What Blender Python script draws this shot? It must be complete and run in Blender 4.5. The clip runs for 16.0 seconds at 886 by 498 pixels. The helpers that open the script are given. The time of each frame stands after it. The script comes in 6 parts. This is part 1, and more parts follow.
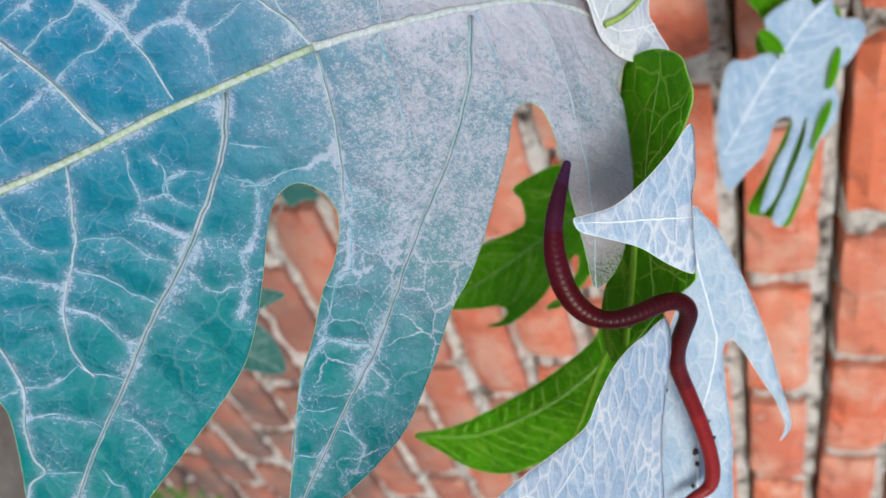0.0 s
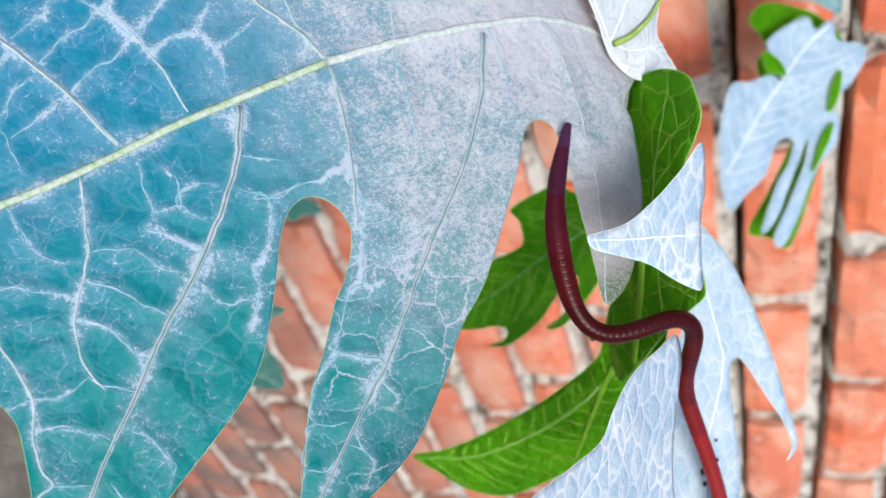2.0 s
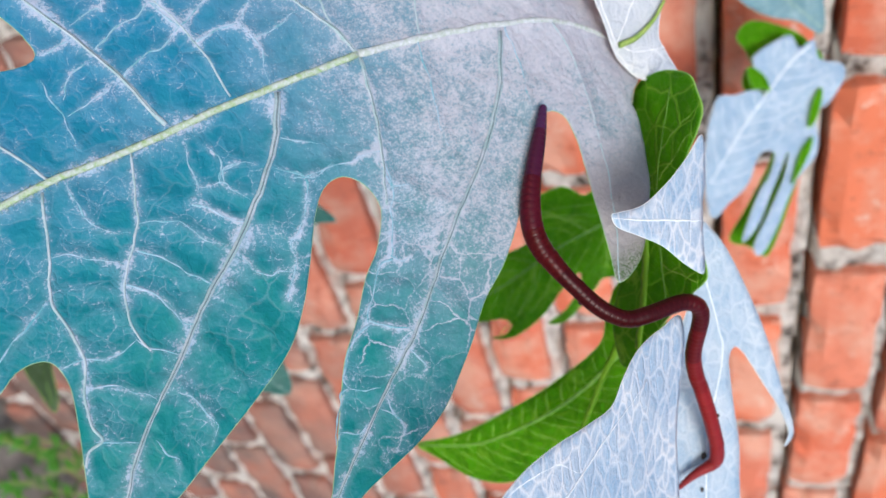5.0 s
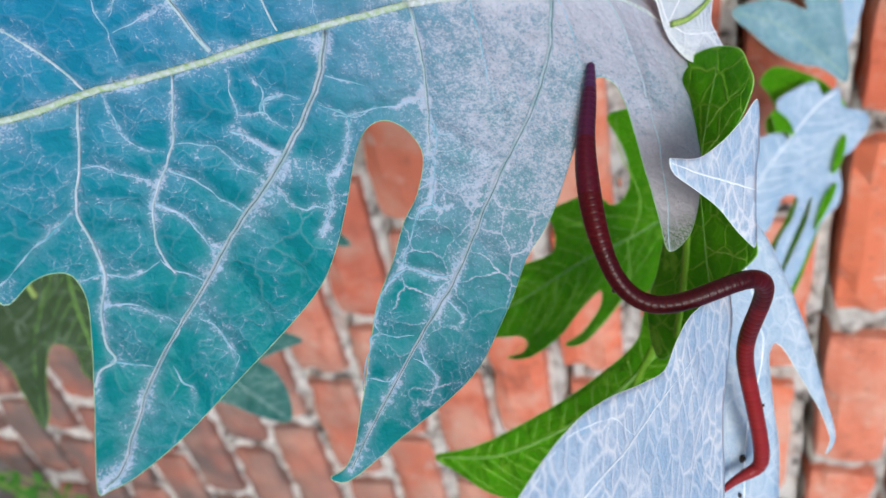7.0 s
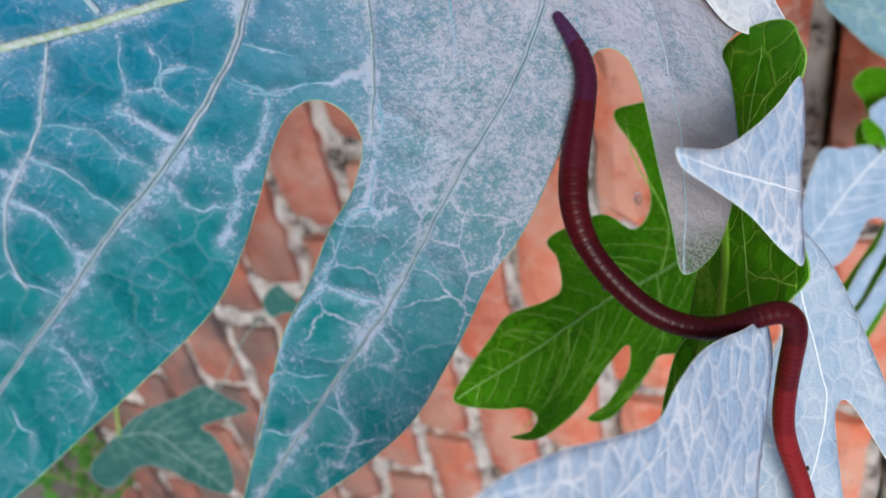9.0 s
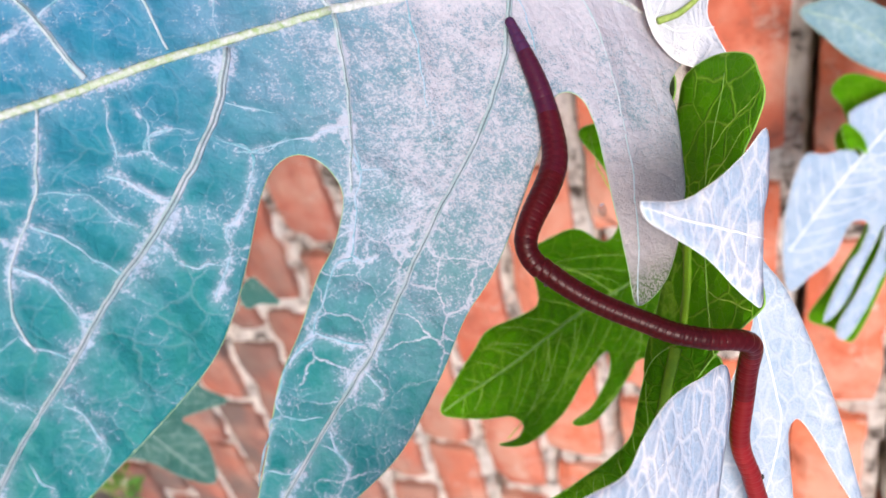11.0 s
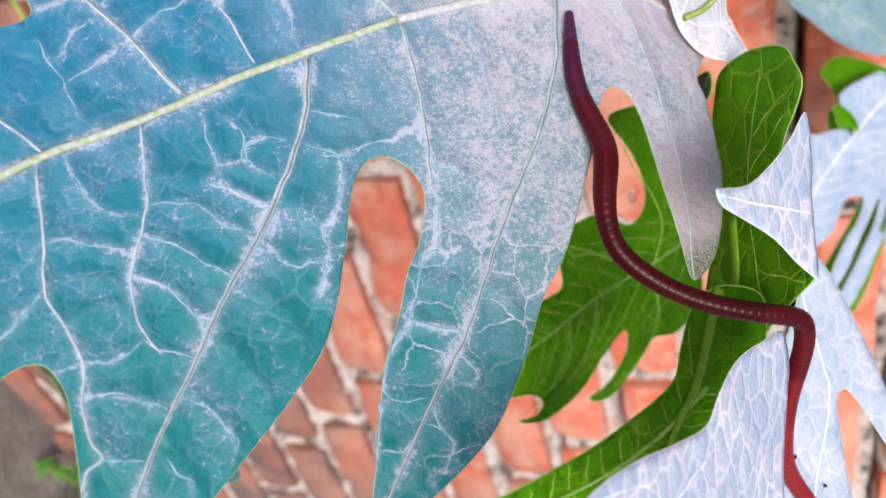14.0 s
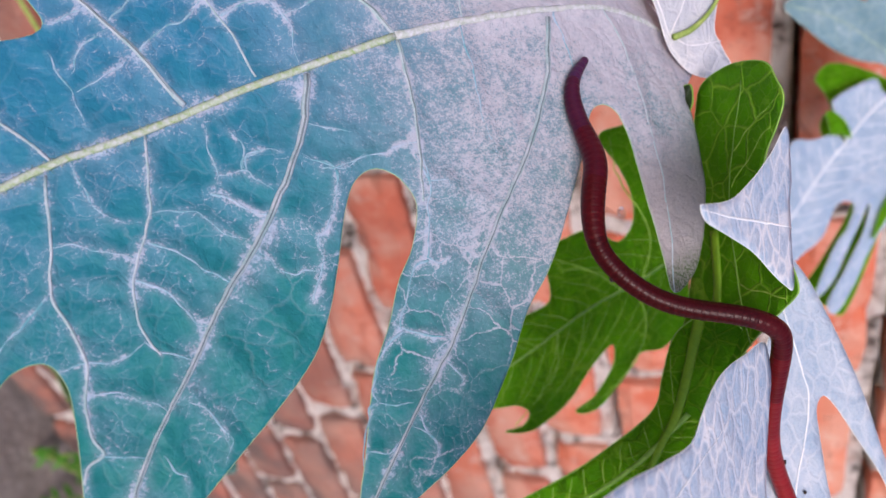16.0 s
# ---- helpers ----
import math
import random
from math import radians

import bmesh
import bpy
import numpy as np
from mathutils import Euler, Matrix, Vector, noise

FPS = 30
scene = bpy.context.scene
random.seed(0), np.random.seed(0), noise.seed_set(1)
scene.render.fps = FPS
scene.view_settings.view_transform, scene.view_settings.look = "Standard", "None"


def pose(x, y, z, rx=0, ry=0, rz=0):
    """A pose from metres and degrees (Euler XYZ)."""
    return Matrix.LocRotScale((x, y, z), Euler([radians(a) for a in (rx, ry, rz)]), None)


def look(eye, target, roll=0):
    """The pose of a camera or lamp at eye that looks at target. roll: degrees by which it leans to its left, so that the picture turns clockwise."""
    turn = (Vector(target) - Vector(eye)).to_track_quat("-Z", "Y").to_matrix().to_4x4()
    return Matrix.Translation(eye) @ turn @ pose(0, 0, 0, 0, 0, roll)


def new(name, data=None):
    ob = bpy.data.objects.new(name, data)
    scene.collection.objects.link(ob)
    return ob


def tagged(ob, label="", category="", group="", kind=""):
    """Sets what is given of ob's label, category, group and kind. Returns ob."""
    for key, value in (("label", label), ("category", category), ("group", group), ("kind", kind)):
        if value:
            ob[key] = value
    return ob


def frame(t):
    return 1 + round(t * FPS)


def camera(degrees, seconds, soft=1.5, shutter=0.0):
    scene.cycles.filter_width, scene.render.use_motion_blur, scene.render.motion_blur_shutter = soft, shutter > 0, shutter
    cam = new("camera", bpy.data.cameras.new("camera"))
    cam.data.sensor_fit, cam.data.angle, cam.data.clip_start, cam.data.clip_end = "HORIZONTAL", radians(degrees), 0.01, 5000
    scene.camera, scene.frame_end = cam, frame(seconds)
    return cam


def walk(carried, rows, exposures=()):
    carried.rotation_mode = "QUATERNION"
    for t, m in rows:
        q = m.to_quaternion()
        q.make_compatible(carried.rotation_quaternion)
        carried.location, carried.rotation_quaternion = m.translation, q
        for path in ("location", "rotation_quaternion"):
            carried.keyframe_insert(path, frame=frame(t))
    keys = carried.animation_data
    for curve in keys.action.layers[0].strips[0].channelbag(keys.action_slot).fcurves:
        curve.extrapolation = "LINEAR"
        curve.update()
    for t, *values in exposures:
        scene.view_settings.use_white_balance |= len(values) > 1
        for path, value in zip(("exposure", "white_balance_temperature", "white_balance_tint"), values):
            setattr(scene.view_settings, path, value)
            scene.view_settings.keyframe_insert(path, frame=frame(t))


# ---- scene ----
cam = camera(59.8, 16.0, soft=1.5)
cam.data.dof.use_dof, cam.data.dof.focus_distance, cam.data.dof.aperture_fstop = True, 0.215, 12.5
PATH = [
    (0, (-0.0234, 0.0398, 1.2276, 7.30, -69.12, 36.69)),
    (0.5, (-0.0203, 0.0402, 1.2222, 7.46, -69.03, 36.38)),
    (1, (-0.0235, 0.0378, 1.2213, 8.52, -68.92, 35.89)),
    (1.5, (-0.0252, 0.0382, 1.2232, 6.74, -69.23, 37.31)),
    (2, (-0.0242, 0.0383, 1.2228, 6.76, -69.58, 38.65)),
    (2.5, (-0.0287, 0.0415, 1.2155, -0.19, -70.75, 45.65)),
    (3, (-0.0277, 0.0364, 1.2167, 1.38, -70.81, 44.09)),
    (5.5, (-0.0306, 0.0174, 1.2098, 2.16, -72.04, 44.61)),
    (6, (-0.0261, 0.0164, 1.2074, 0.56, -71.87, 47.40)),
    (6.5, (-0.0126, 0.0052, 1.2045, -0.12, -72.14, 49.82)),
    (7, (0.0008, 0.0009, 1.1982, -1.69, -71.81, 53.98)),
    (7.5, (0.0156, -0.0091, 1.2024, -3.58, -71.85, 57.55)),
    (8, (0.0160, -0.0143, 1.2024, -2.22, -72.32, 57.23)),
    (8.5, (0.0149, -0.0207, 1.2030, -0.53, -72.36, 56.87)),
    (9, (0.0296, 0.0613, 1.2171, -11.61, -65.18, 63.28)),
    (11.5, (0.0160, 0.0569, 1.2241, -5.86, -65.65, 57.73)),
    (12, (0.0175, 0.0542, 1.2219, -5.65, -65.61, 58.59)),
    (12.5, (0.0131, 0.0484, 1.2233, -3.54, -66.64, 56.61)),
    (13, (0.0004, 0.0444, 1.2163, -5.36, -67.09, 56.44)),
    (13.5, (0.0063, 0.0378, 1.2087, -3.60, -67.31, 54.81)),
    (14, (0.0035, 0.0356, 1.2054, -0.61, -67.54, 51.57)),
    (14.5, (0.0017, 0.0320, 1.2086, -0.51, -66.94, 50.99)),
    (15, (0.0034, 0.0300, 1.1979, -0.93, -67.88, 52.91)),
    (15.5, (0.0003, 0.0376, 1.2112, -2.00, -66.57, 53.23)),
    (16, (-0.0040, 0.0337, 1.2114, -3.03, -67.48, 53.60)),
]
EXPOSURES = [(0.0, 0.08, 6450, 6), (1.0, 0.41, 6450, 6), (2.0, 0.44, 6450, 6), (2.5, 0.56, 6450, 6), (3.0, 0.08, 6400, 8), (5.5, 0.3, 6400, 10), (6.0, 0.17, 6400, 7), (7.0, 0.17, 6150, 8), (7.5, 0.1, 6150, 8),
             (8.0, -0.18, 6150, 8), (8.5, -0.4, 6150, 8), (9.0, 0.0, 6250, 10), (11.5, 0.74, 7050, 20), (12.0, 0.92, 7050, 20), (13.0, 0.88, 7050, 20), (13.5, 0.82, 7050, 20), (14.0, 0.45, 6950, 21), (14.5, 0.18, 6700, 27), (16.0, 0.1, 6700, 27)]
walk(cam, [(t, pose(*p)) for t, p in PATH], EXPOSURES)

# ---- light: open shade under a bright sky ----
world = bpy.data.worlds.new("sky")
world.use_nodes = True
scene.world = world
wn, wl = world.node_tree.nodes, world.node_tree.links
sky = wn.new("ShaderNodeTexSky")
sky.sky_type, sky.sun_disc = "NISHITA", False
SUN_FROM = Vector((-0.32, -0.84, 0.44)).normalized()
sky.sun_elevation = math.asin(SUN_FROM.z)
sky.sun_rotation = math.atan2(SUN_FROM.x, SUN_FROM.y)
wl.new(sky.outputs[0], wn["Background"].inputs[0])
wn["Background"].inputs[1].default_value = 0.15
sun = new("sun", bpy.data.lights.new("sun", "SUN"))
sun.data.energy, sun.data.angle, sun.data.color = 2.2, radians(25), (1.0, 0.96, 0.90)
sun.matrix_world = look(SUN_FROM * 5, (0, 0, 0))


# ---- materials ----
def node_material(name, rough=0.6):
    m = bpy.data.materials.new(name)
    m.use_nodes = True
    t = m.node_tree
    b = t.nodes["Principled BSDF"]
    b.inputs["Roughness"].default_value = rough
    return m, t, b


def put(t, kind, **values):
    n = t.nodes.new("ShaderNode" + kind)
    for k, v in values.items():
        if k in n.inputs:
            n.inputs[k].default_value = v
    return n


def ramp(t, fac, stops):
    r = t.nodes.new("ShaderNodeValToRGB")
    e = r.color_ramp.elements
    while len(e) < len(stops):
        e.new(0.5)
    for el, (p, c) in zip(e, stops):
        el.position, el.color = p, (*c, 1) if len(c) == 3 else (c[0], c[0], c[0], 1)
    t.links.new(fac, r.inputs[0])
    return r.outputs[0]


def mix(t, fac, a, b, blend="MIX"):
    n = t.nodes.new("ShaderNodeMix")
    n.data_type, n.blend_type = "RGBA", blend
    for socket, v in ((n.inputs[0], fac), (n.inputs[6], a), (n.inputs[7], b)):
        if isinstance(v, (int, float)):
            socket.default_value = v
        elif isinstance(v, tuple):
            socket.default_value = (*v, 1)
        else:
            t.links.new(v, socket)
    return n.outputs[2]


def calc(t, op, a, b=0.0, clamp=False):
    n = t.nodes.new("ShaderNodeMath")
    n.operation, n.use_clamp = op, clamp
    for socket, v in zip(n.inputs, (a, b)):
        if isinstance(v, (int, float)):
            socket.default_value = v
        else:
            t.links.new(v, socket)
    return n.outputs[0]


def bump(t, b, height, distance, strength=1.0):
    n = t.nodes.new("ShaderNodeBump")
    n.inputs["Distance"].default_value, n.inputs["Strength"].default_value = distance, strength
    t.links.new(height, n.inputs["Height"])
    t.links.new(n.outputs[0], b.inputs["Normal"])


def noise_tex(t, coord, scale, detail=4.0, rough=0.55):
    n = put(t, "TexNoise", Scale=scale, Detail=detail, Roughness=rough)
    t.links.new(coord, n.inputs["Vector"])
    return n


def leaf_material(name, base, second, bloom, vein, cell, bloom_at=(0.0, 0.0, 0.5), bloom_span=(-1.0, 1.0), rough=0.55, translucent=0.2, glow=(0.1, 0.3, 0.02), vein_width=0.05, net=0.8, relief=0.6, even=0.0, stretch=1.0, fine=1.0):
    """Leaf skin: mottled base, a net of fine veins, and a pale powdery bloom that grows along local x between bloom_span."""
    m, t, b = node_material(name, rough)
    coord = t.nodes.new("ShaderNodeTexCoord").outputs["Object"]
    wob = noise_tex(t, coord, 160.0, 4.0)
    shift = t.nodes.new("ShaderNodeVectorMath")
    shift.operation = "MULTIPLY_ADD"
    t.links.new(wob.outputs["Color"], shift.inputs[0])
    shift.inputs[1].default_value = (0.0035, 0.0035, 0.0035)
    t.links.new(coord, shift.inputs[2])
    if stretch != 1.0:
        longer = t.nodes.new("ShaderNodeVectorMath")
        longer.operation = "MULTIPLY"
        t.links.new(shift.outputs[0], longer.inputs[0])
        longer.inputs[1].default_value = (1.0, stretch, 1.0)
        shift = longer
    lines, pillow = [], []
    for scale, width, weight in ((1 / cell, vein_width, 1.0), (2.6 / cell, vein_width * 1.1, 0.4 * fine), (6.0 / cell, vein_width * 1.3, 0.16 * fine)):
        v = t.nodes.new("ShaderNodeTexVoronoi")
        v.feature = "DISTANCE_TO_EDGE"
        v.inputs["Scale"].default_value = scale
        t.links.new(shift.outputs[0], v.inputs["Vector"])
        r = t.nodes.new("ShaderNodeMapRange")
        r.inputs[1].default_value, r.inputs[2].default_value, r.inputs[3].default_value, r.inputs[4].default_value = 0.0, width, weight, 0.0
        t.links.new(v.outputs["Distance"], r.inputs[0])
        lines.append(r.outputs[0])
        if not pillow:
            pillow.append(calc(t, "MULTIPLY", calc(t, "MINIMUM", v.outputs["Distance"], 0.3), 3.0))
    faint = noise_tex(t, coord, 38.0, 2.0).outputs["Fac"]
    faint = ramp(t, faint, [(0.40, (0.12 + 0.88 * even,)), (0.62, (1.0,))])
    netline = calc(t, "MULTIPLY", calc(t, "MAXIMUM", calc(t, "MAXIMUM", lines[0], lines[1]), lines[2]), faint)
    blotch = ramp(t, noise_tex(t, coord, 45.0, 5.0, 0.6).outputs["Fac"], [(0.3, (0.0,)), (0.7, (1.0,))])
    col = mix(t, blotch, base, second)
    # bloom
    sep = t.nodes.new("ShaderNodeSeparateXYZ")
    t.links.new(coord, sep.inputs[0])
    g = t.nodes.new("ShaderNodeMapRange")
    g.interpolation_type = "SMOOTHSTEP"
    g.inputs[1].default_value, g.inputs[2].default_value = bloom_span
    g.inputs[3].default_value, g.inputs[4].default_value = bloom_at[0], bloom_at[1]
    t.links.new(sep.outputs[0], g.inputs[0])
    patch = noise_tex(t, coord, 85.0, 8.0, 0.72).outputs["Fac"]
    speck = noise_tex(t, coord, 1500.0, 4.0, 0.8).outputs["Fac"]
    p = calc(t, "ADD", calc(t, "MULTIPLY", calc(t, "SUBTRACT", patch, 0.5), 3.0), calc(t, "MULTIPLY", calc(t, "SUBTRACT", speck, 0.5), 2.6))
    amount = calc(t, "ADD", g.outputs[0], calc(t, "MULTIPLY", calc(t, "MULTIPLY", p, bloom_at[2]), calc(t, "ADD", g.outputs[0], 0.25)), True)
    col = mix(t, calc(t, "MULTIPLY", amount, 0.9), col, bloom)
    col = mix(t, calc(t, "MULTIPLY", netline, net, True), col, vein)
    t.links.new(col, b.inputs["Base Color"])
    height = calc(t, "ADD", calc(t, "ADD", calc(t, "MULTIPLY", lines[0], 0.8), calc(t, "MULTIPLY", pillow[0], 1.3)), calc(t, "ADD", calc(t, "MULTIPLY", lines[1], 0.5), calc(t, "ADD", calc(t, "MULTIPLY", speck, 0.3), calc(t, "MULTIPLY", patch, 0.8))))
    bump(t, b, height, 0.0010, relief)
    b.inputs["Specular IOR Level"].default_value = 0.15
    if translucent:
        tr = t.nodes.new("ShaderNodeBsdfTranslucent")
        t.links.new(mix(t, 0.65, col, glow), tr.inputs[0])
        s = t.nodes.new("ShaderNodeMixShader")
        s.inputs[0].default_value = translucent
        t.links.new(b.outputs[0], s.inputs[1])
        t.links.new(tr.outputs[0], s.inputs[2])
        t.links.new(s.outputs[0], t.nodes["Material Output"].inputs[0])
    return m


def vein_material(name, a, c, rough=0.6, grain=260.0):
    m, t, b = node_material(name, rough)
    coord = t.nodes.new("ShaderNodeTexCoord").outputs["Object"]
    t.links.new(mix(t, ramp(t, noise_tex(t, coord, grain, 6.0, 0.7).outputs["Fac"], [(0.35, (0,)), (0.65, (1,))]), a, c), b.inputs["Base Color"])
    bump(t, b, noise_tex(t, coord, 1200.0, 3.0).outputs["Fac"], 0.0004, 0.6)
    return m


def main_material():
    """The big leaf's underside: teal to blue skin, a broken net of powdered veins, and grains of lavender powder that thicken along local x."""
    m, t, b = node_material("leaf_underside_teal", 0.5)
    coord = t.nodes.new("ShaderNodeTexCoord").outputs["Object"]
    sep = t.nodes.new("ShaderNodeSeparateXYZ")
    t.links.new(coord, sep.inputs[0])

    def span(value, lo, hi, a=0.0, c=1.0):
        n = t.nodes.new("ShaderNodeMapRange")
        n.interpolation_type = "SMOOTHSTEP"
        for k, v in zip((1, 2, 3, 4), (lo, hi, a, c)):
            n.inputs[k].default_value = v
        t.links.new(value, n.inputs[0])
        return n.outputs[0]

    def wide(value, gain):
        return calc(t, "ADD", calc(t, "MULTIPLY", calc(t, "SUBTRACT", value, 0.5), gain), 0.5, True)

    warp = noise_tex(t, coord, 120.0, 4.0)
    shift = t.nodes.new("ShaderNodeVectorMath")
    shift.operation = "MULTIPLY_ADD"
    t.links.new(warp.outputs["Color"], shift.inputs[0])
    shift.inputs[1].default_value = (0.006, 0.006, 0.006)
    t.links.new(coord, shift.inputs[2])
    lines, cells = [], []
    for scale, width in ((88.0, 0.055), (240.0, 0.10), (620.0, 0.14)):
        v = t.nodes.new("ShaderNodeTexVoronoi")
        v.feature = "DISTANCE_TO_EDGE"
        v.inputs["Scale"].default_value = scale
        t.links.new(shift.outputs[0], v.inputs["Vector"])
        lines.append(span(v.outputs["Distance"], 0.0, width, 1.0, 0.0))
        cells.append(calc(t, "MINIMUM", v.outputs["Distance"], 0.35))
    broad = noise_tex(t, coord, 26.0, 3.0).outputs["Fac"]
    patch = noise_tex(t, coord, 75.0, 9.0, 0.68).outputs["Fac"]
    speck = wide(noise_tex(t, coord, 1500.0, 3.0, 0.65).outputs["Fac"], 2.4)
    fleck = wide(noise_tex(t, coord, 600.0, 4.0, 0.7).outputs["Fac"], 2.0)
    # skin: greener low on the blade, bluer above the midrib
    tone = calc(t, "ADD", calc(t, "MULTIPLY", wide(patch, 1.8), 0.45), calc(t, "MULTIPLY", span(sep.outputs[1], -0.045, 0.07), 0.66), True)
    col = mix(t, tone, (0.004, 0.172, 0.152), (0.012, 0.166, 0.330))
    col = mix(t, calc(t, "MULTIPLY", fleck, 0.22), col, (0.02, 0.24, 0.29))
    # towards the stalk a thin film of wax greys the skin
    wax = calc(t, "MULTIPLY", calc(t, "MULTIPLY", span(sep.outputs[0], -0.005, 0.09), span(patch, 0.32, 0.62, 0.40, 0.95)), span(sep.outputs[1], -0.06, -0.01, 0.40, 1.0))
    col = mix(t, wax, col, (0.165, 0.285, 0.37))
    # how thickly the powder lies
    near = t.nodes.new("ShaderNodeAttribute")
    near.attribute_name = "bloom"
    beside = calc(t, "MULTIPLY", calc(t, "POWER", near.outputs["Fac"], 1.15), span(sep.outputs[0], -0.06, 0.03, 0.92, 1.05))
    thick = calc(t, "ADD", span(sep.outputs[0], -0.03, 0.08, -0.08, 0.60), calc(t, "MULTIPLY", calc(t, "SUBTRACT", patch, 0.5), 1.0))
    thick = calc(t, "ADD", thick, calc(t, "MULTIPLY", calc(t, "SUBTRACT", broad, 0.5), 0.5))
    thick = calc(t, "ADD", thick, calc(t, "MULTIPLY", calc(t, "MULTIPLY", span(sep.outputs[0], 0.06, 0.12), span(sep.outputs[1], -0.01, 0.025)), 0.34))
    lobe = calc(t, "MULTIPLY", span(sep.outputs[0], -0.005, 0.02), span(sep.outputs[1], 0.01, -0.02))
    thick = calc(t, "ADD", thick, calc(t, "MULTIPLY", span(sep.outputs[1], -0.014, -0.055), -0.20))
    thick = calc(t, "MAXIMUM", thick, calc(t, "ADD", beside, calc(t, "MULTIPLY", calc(t, "SUBTRACT", patch, 0.5), 1.6)))
    some = calc(t, "ADD", span(broad, 0.38, 0.60, 0.30, 0.95), calc(t, "MULTIPLY", lobe, 0.2))
    net = calc(t, "MAXIMUM", calc(t, "MULTIPLY", calc(t, "MULTIPLY", lines[0], some), calc(t, "ADD", calc(t, "MULTIPLY", lobe, 0.36), 0.32)), calc(t, "MULTIPLY", calc(t, "MULTIPLY", lines[1], span(patch, 0.43, 0.58)), 0.46))
    net = calc(t, "MAXIMUM", net, calc(t, "MULTIPLY", calc(t, "MULTIPLY", lines[2], span(patch, 0.46, 0.62)), 0.38))
    thick = calc(t, "MAXIMUM", thick, net)
    grains = span(calc(t, "ADD", calc(t, "ADD", calc(t, "MULTIPLY", speck, 0.62), calc(t, "MULTIPLY", fleck, 0.38)), calc(t, "SUBTRACT", thick, 1.0)), -0.12, 0.22)
    dust = calc(t, "ADD", calc(t, "MULTIPLY", grains, 0.58), calc(t, "MULTIPLY", calc(t, "MAXIMUM", thick, 0.0), 0.50), True)
    hue = mix(t, wide(noise_tex(t, coord, 420.0, 3.0).outputs["Fac"], 2.0), (0.33, 0.46, 0.62), (0.47, 0.49, 0.61))
    hue = mix(t, span(sep.outputs[0], 0.015, 0.075), hue, mix(t, fleck, (0.36, 0.395, 0.48), (0.52, 0.505, 0.575)))
    col = mix(t, calc(t, "MULTIPLY", dust, 0.93), col, hue)
    # the last lobe turns grey and speckled towards its tip
    grey = calc(t, "MULTIPLY", span(sep.outputs[0], 0.088, 0.098), span(sep.outputs[1], -0.012, -0.034))
    col = mix(t, calc(t, "MULTIPLY", grey, 0.88), col, mix(t, calc(t, "MULTIPLY", speck, 0.55), (0.42, 0.39, 0.42), (0.22, 0.21, 0.20)))
    tip = calc(t, "MULTIPLY", calc(t, "MULTIPLY", span(sep.outputs[0], 0.088, 0.098), span(sep.outputs[1], -0.050, -0.060)), span(speck, 0.3, 0.6, 1.0, 0.3))
    col = mix(t, tip, col, (0.07, 0.12, 0.05))
    t.links.new(col, b.inputs["Base Color"])
    height = calc(t, "ADD", calc(t, "MULTIPLY", cells[0], 2.6), calc(t, "ADD", calc(t, "MULTIPLY", cells[1], 0.9), calc(t, "MULTIPLY", cells[2], 0.25)))
    height = calc(t, "ADD", height, calc(t, "ADD", calc(t, "MULTIPLY", grains, 0.25), calc(t, "MULTIPLY", patch, 0.15)))
    bump(t, b, height, 0.0010, 0.5)
    b.inputs["Specular IOR Level"].default_value = 0.12
    return m


MAIN = main_material()
PALE = leaf_material("leaf_underside_pale", (0.23, 0.40, 0.60), (0.38, 0.51, 0.66), (0.56, 0.62, 0.70), (0.78, 0.80, 0.85), 0.0060, bloom_at=(0.12, 0.30, 1.2), translucent=0.08, vein_width=0.13, net=0.95, even=0.5, stretch=0.62, relief=0.4)
PALE_SMOOTH = leaf_material("leaf_underside_pale_smooth", (0.27, 0.41, 0.58), (0.40, 0.51, 0.64), (0.56, 0.62, 0.70), (0.74, 0.77, 0.82), 0.0058, bloom_at=(0.15, 0.32, 1.3), translucent=0.08, vein_width=0.12, net=0.5, even=0.3, stretch=0.7, relief=0.45)
CROWN = leaf_material("leaf_underside_lavender", (0.42, 0.48, 0.58), (0.52, 0.57, 0.66), (0.64, 0.67, 0.73), (0.78, 0.80, 0.84), 0.006, bloom_at=(0.4, 0.4, 0.5), translucent=0.1, vein_width=0.12)
GREEN = leaf_material("leaf_upper_green", (0.050, 0.30, 0.0008), (0.135, 0.54, 0.001), (0.14, 0.50, 0.002), (0.38, 0.74, 0.05), 0.0085, bloom_at=(0.0, 0.0, 0.15), rough=0.5, translucent=0.48, glow=(0.30, 0.70, 0.001), vein_width=0.06, net=0.72, even=0.7, relief=1.4, fine=1.5)
GREEN_NET = leaf_material("leaf_upper_green_netted", (0.042, 0.26, 0.0008), (0.115, 0.46, 0.001), (0.11, 0.43, 0.002), (0.42, 0.76, 0.08), 0.0125, bloom_at=(0.0, 0.0, 0.15), rough=0.5, translucent=0.42, glow=(0.26, 0.62, 0.001), vein_width=0.045, net=0.8, even=0.9, relief=1.0)
FARPALE = leaf_material("leaf_underside_blue_grey", (0.17, 0.32, 0.52), (0.31, 0.46, 0.64), (0.50, 0.59, 0.72), (0.60, 0.69, 0.80), 0.010, bloom_at=(0.25, 0.4, 0.7), translucent=0.1, vein_width=0.08, net=0.7)
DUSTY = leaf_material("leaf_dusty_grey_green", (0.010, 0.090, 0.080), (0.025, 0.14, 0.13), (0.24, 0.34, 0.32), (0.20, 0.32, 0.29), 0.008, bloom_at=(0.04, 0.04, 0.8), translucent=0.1)
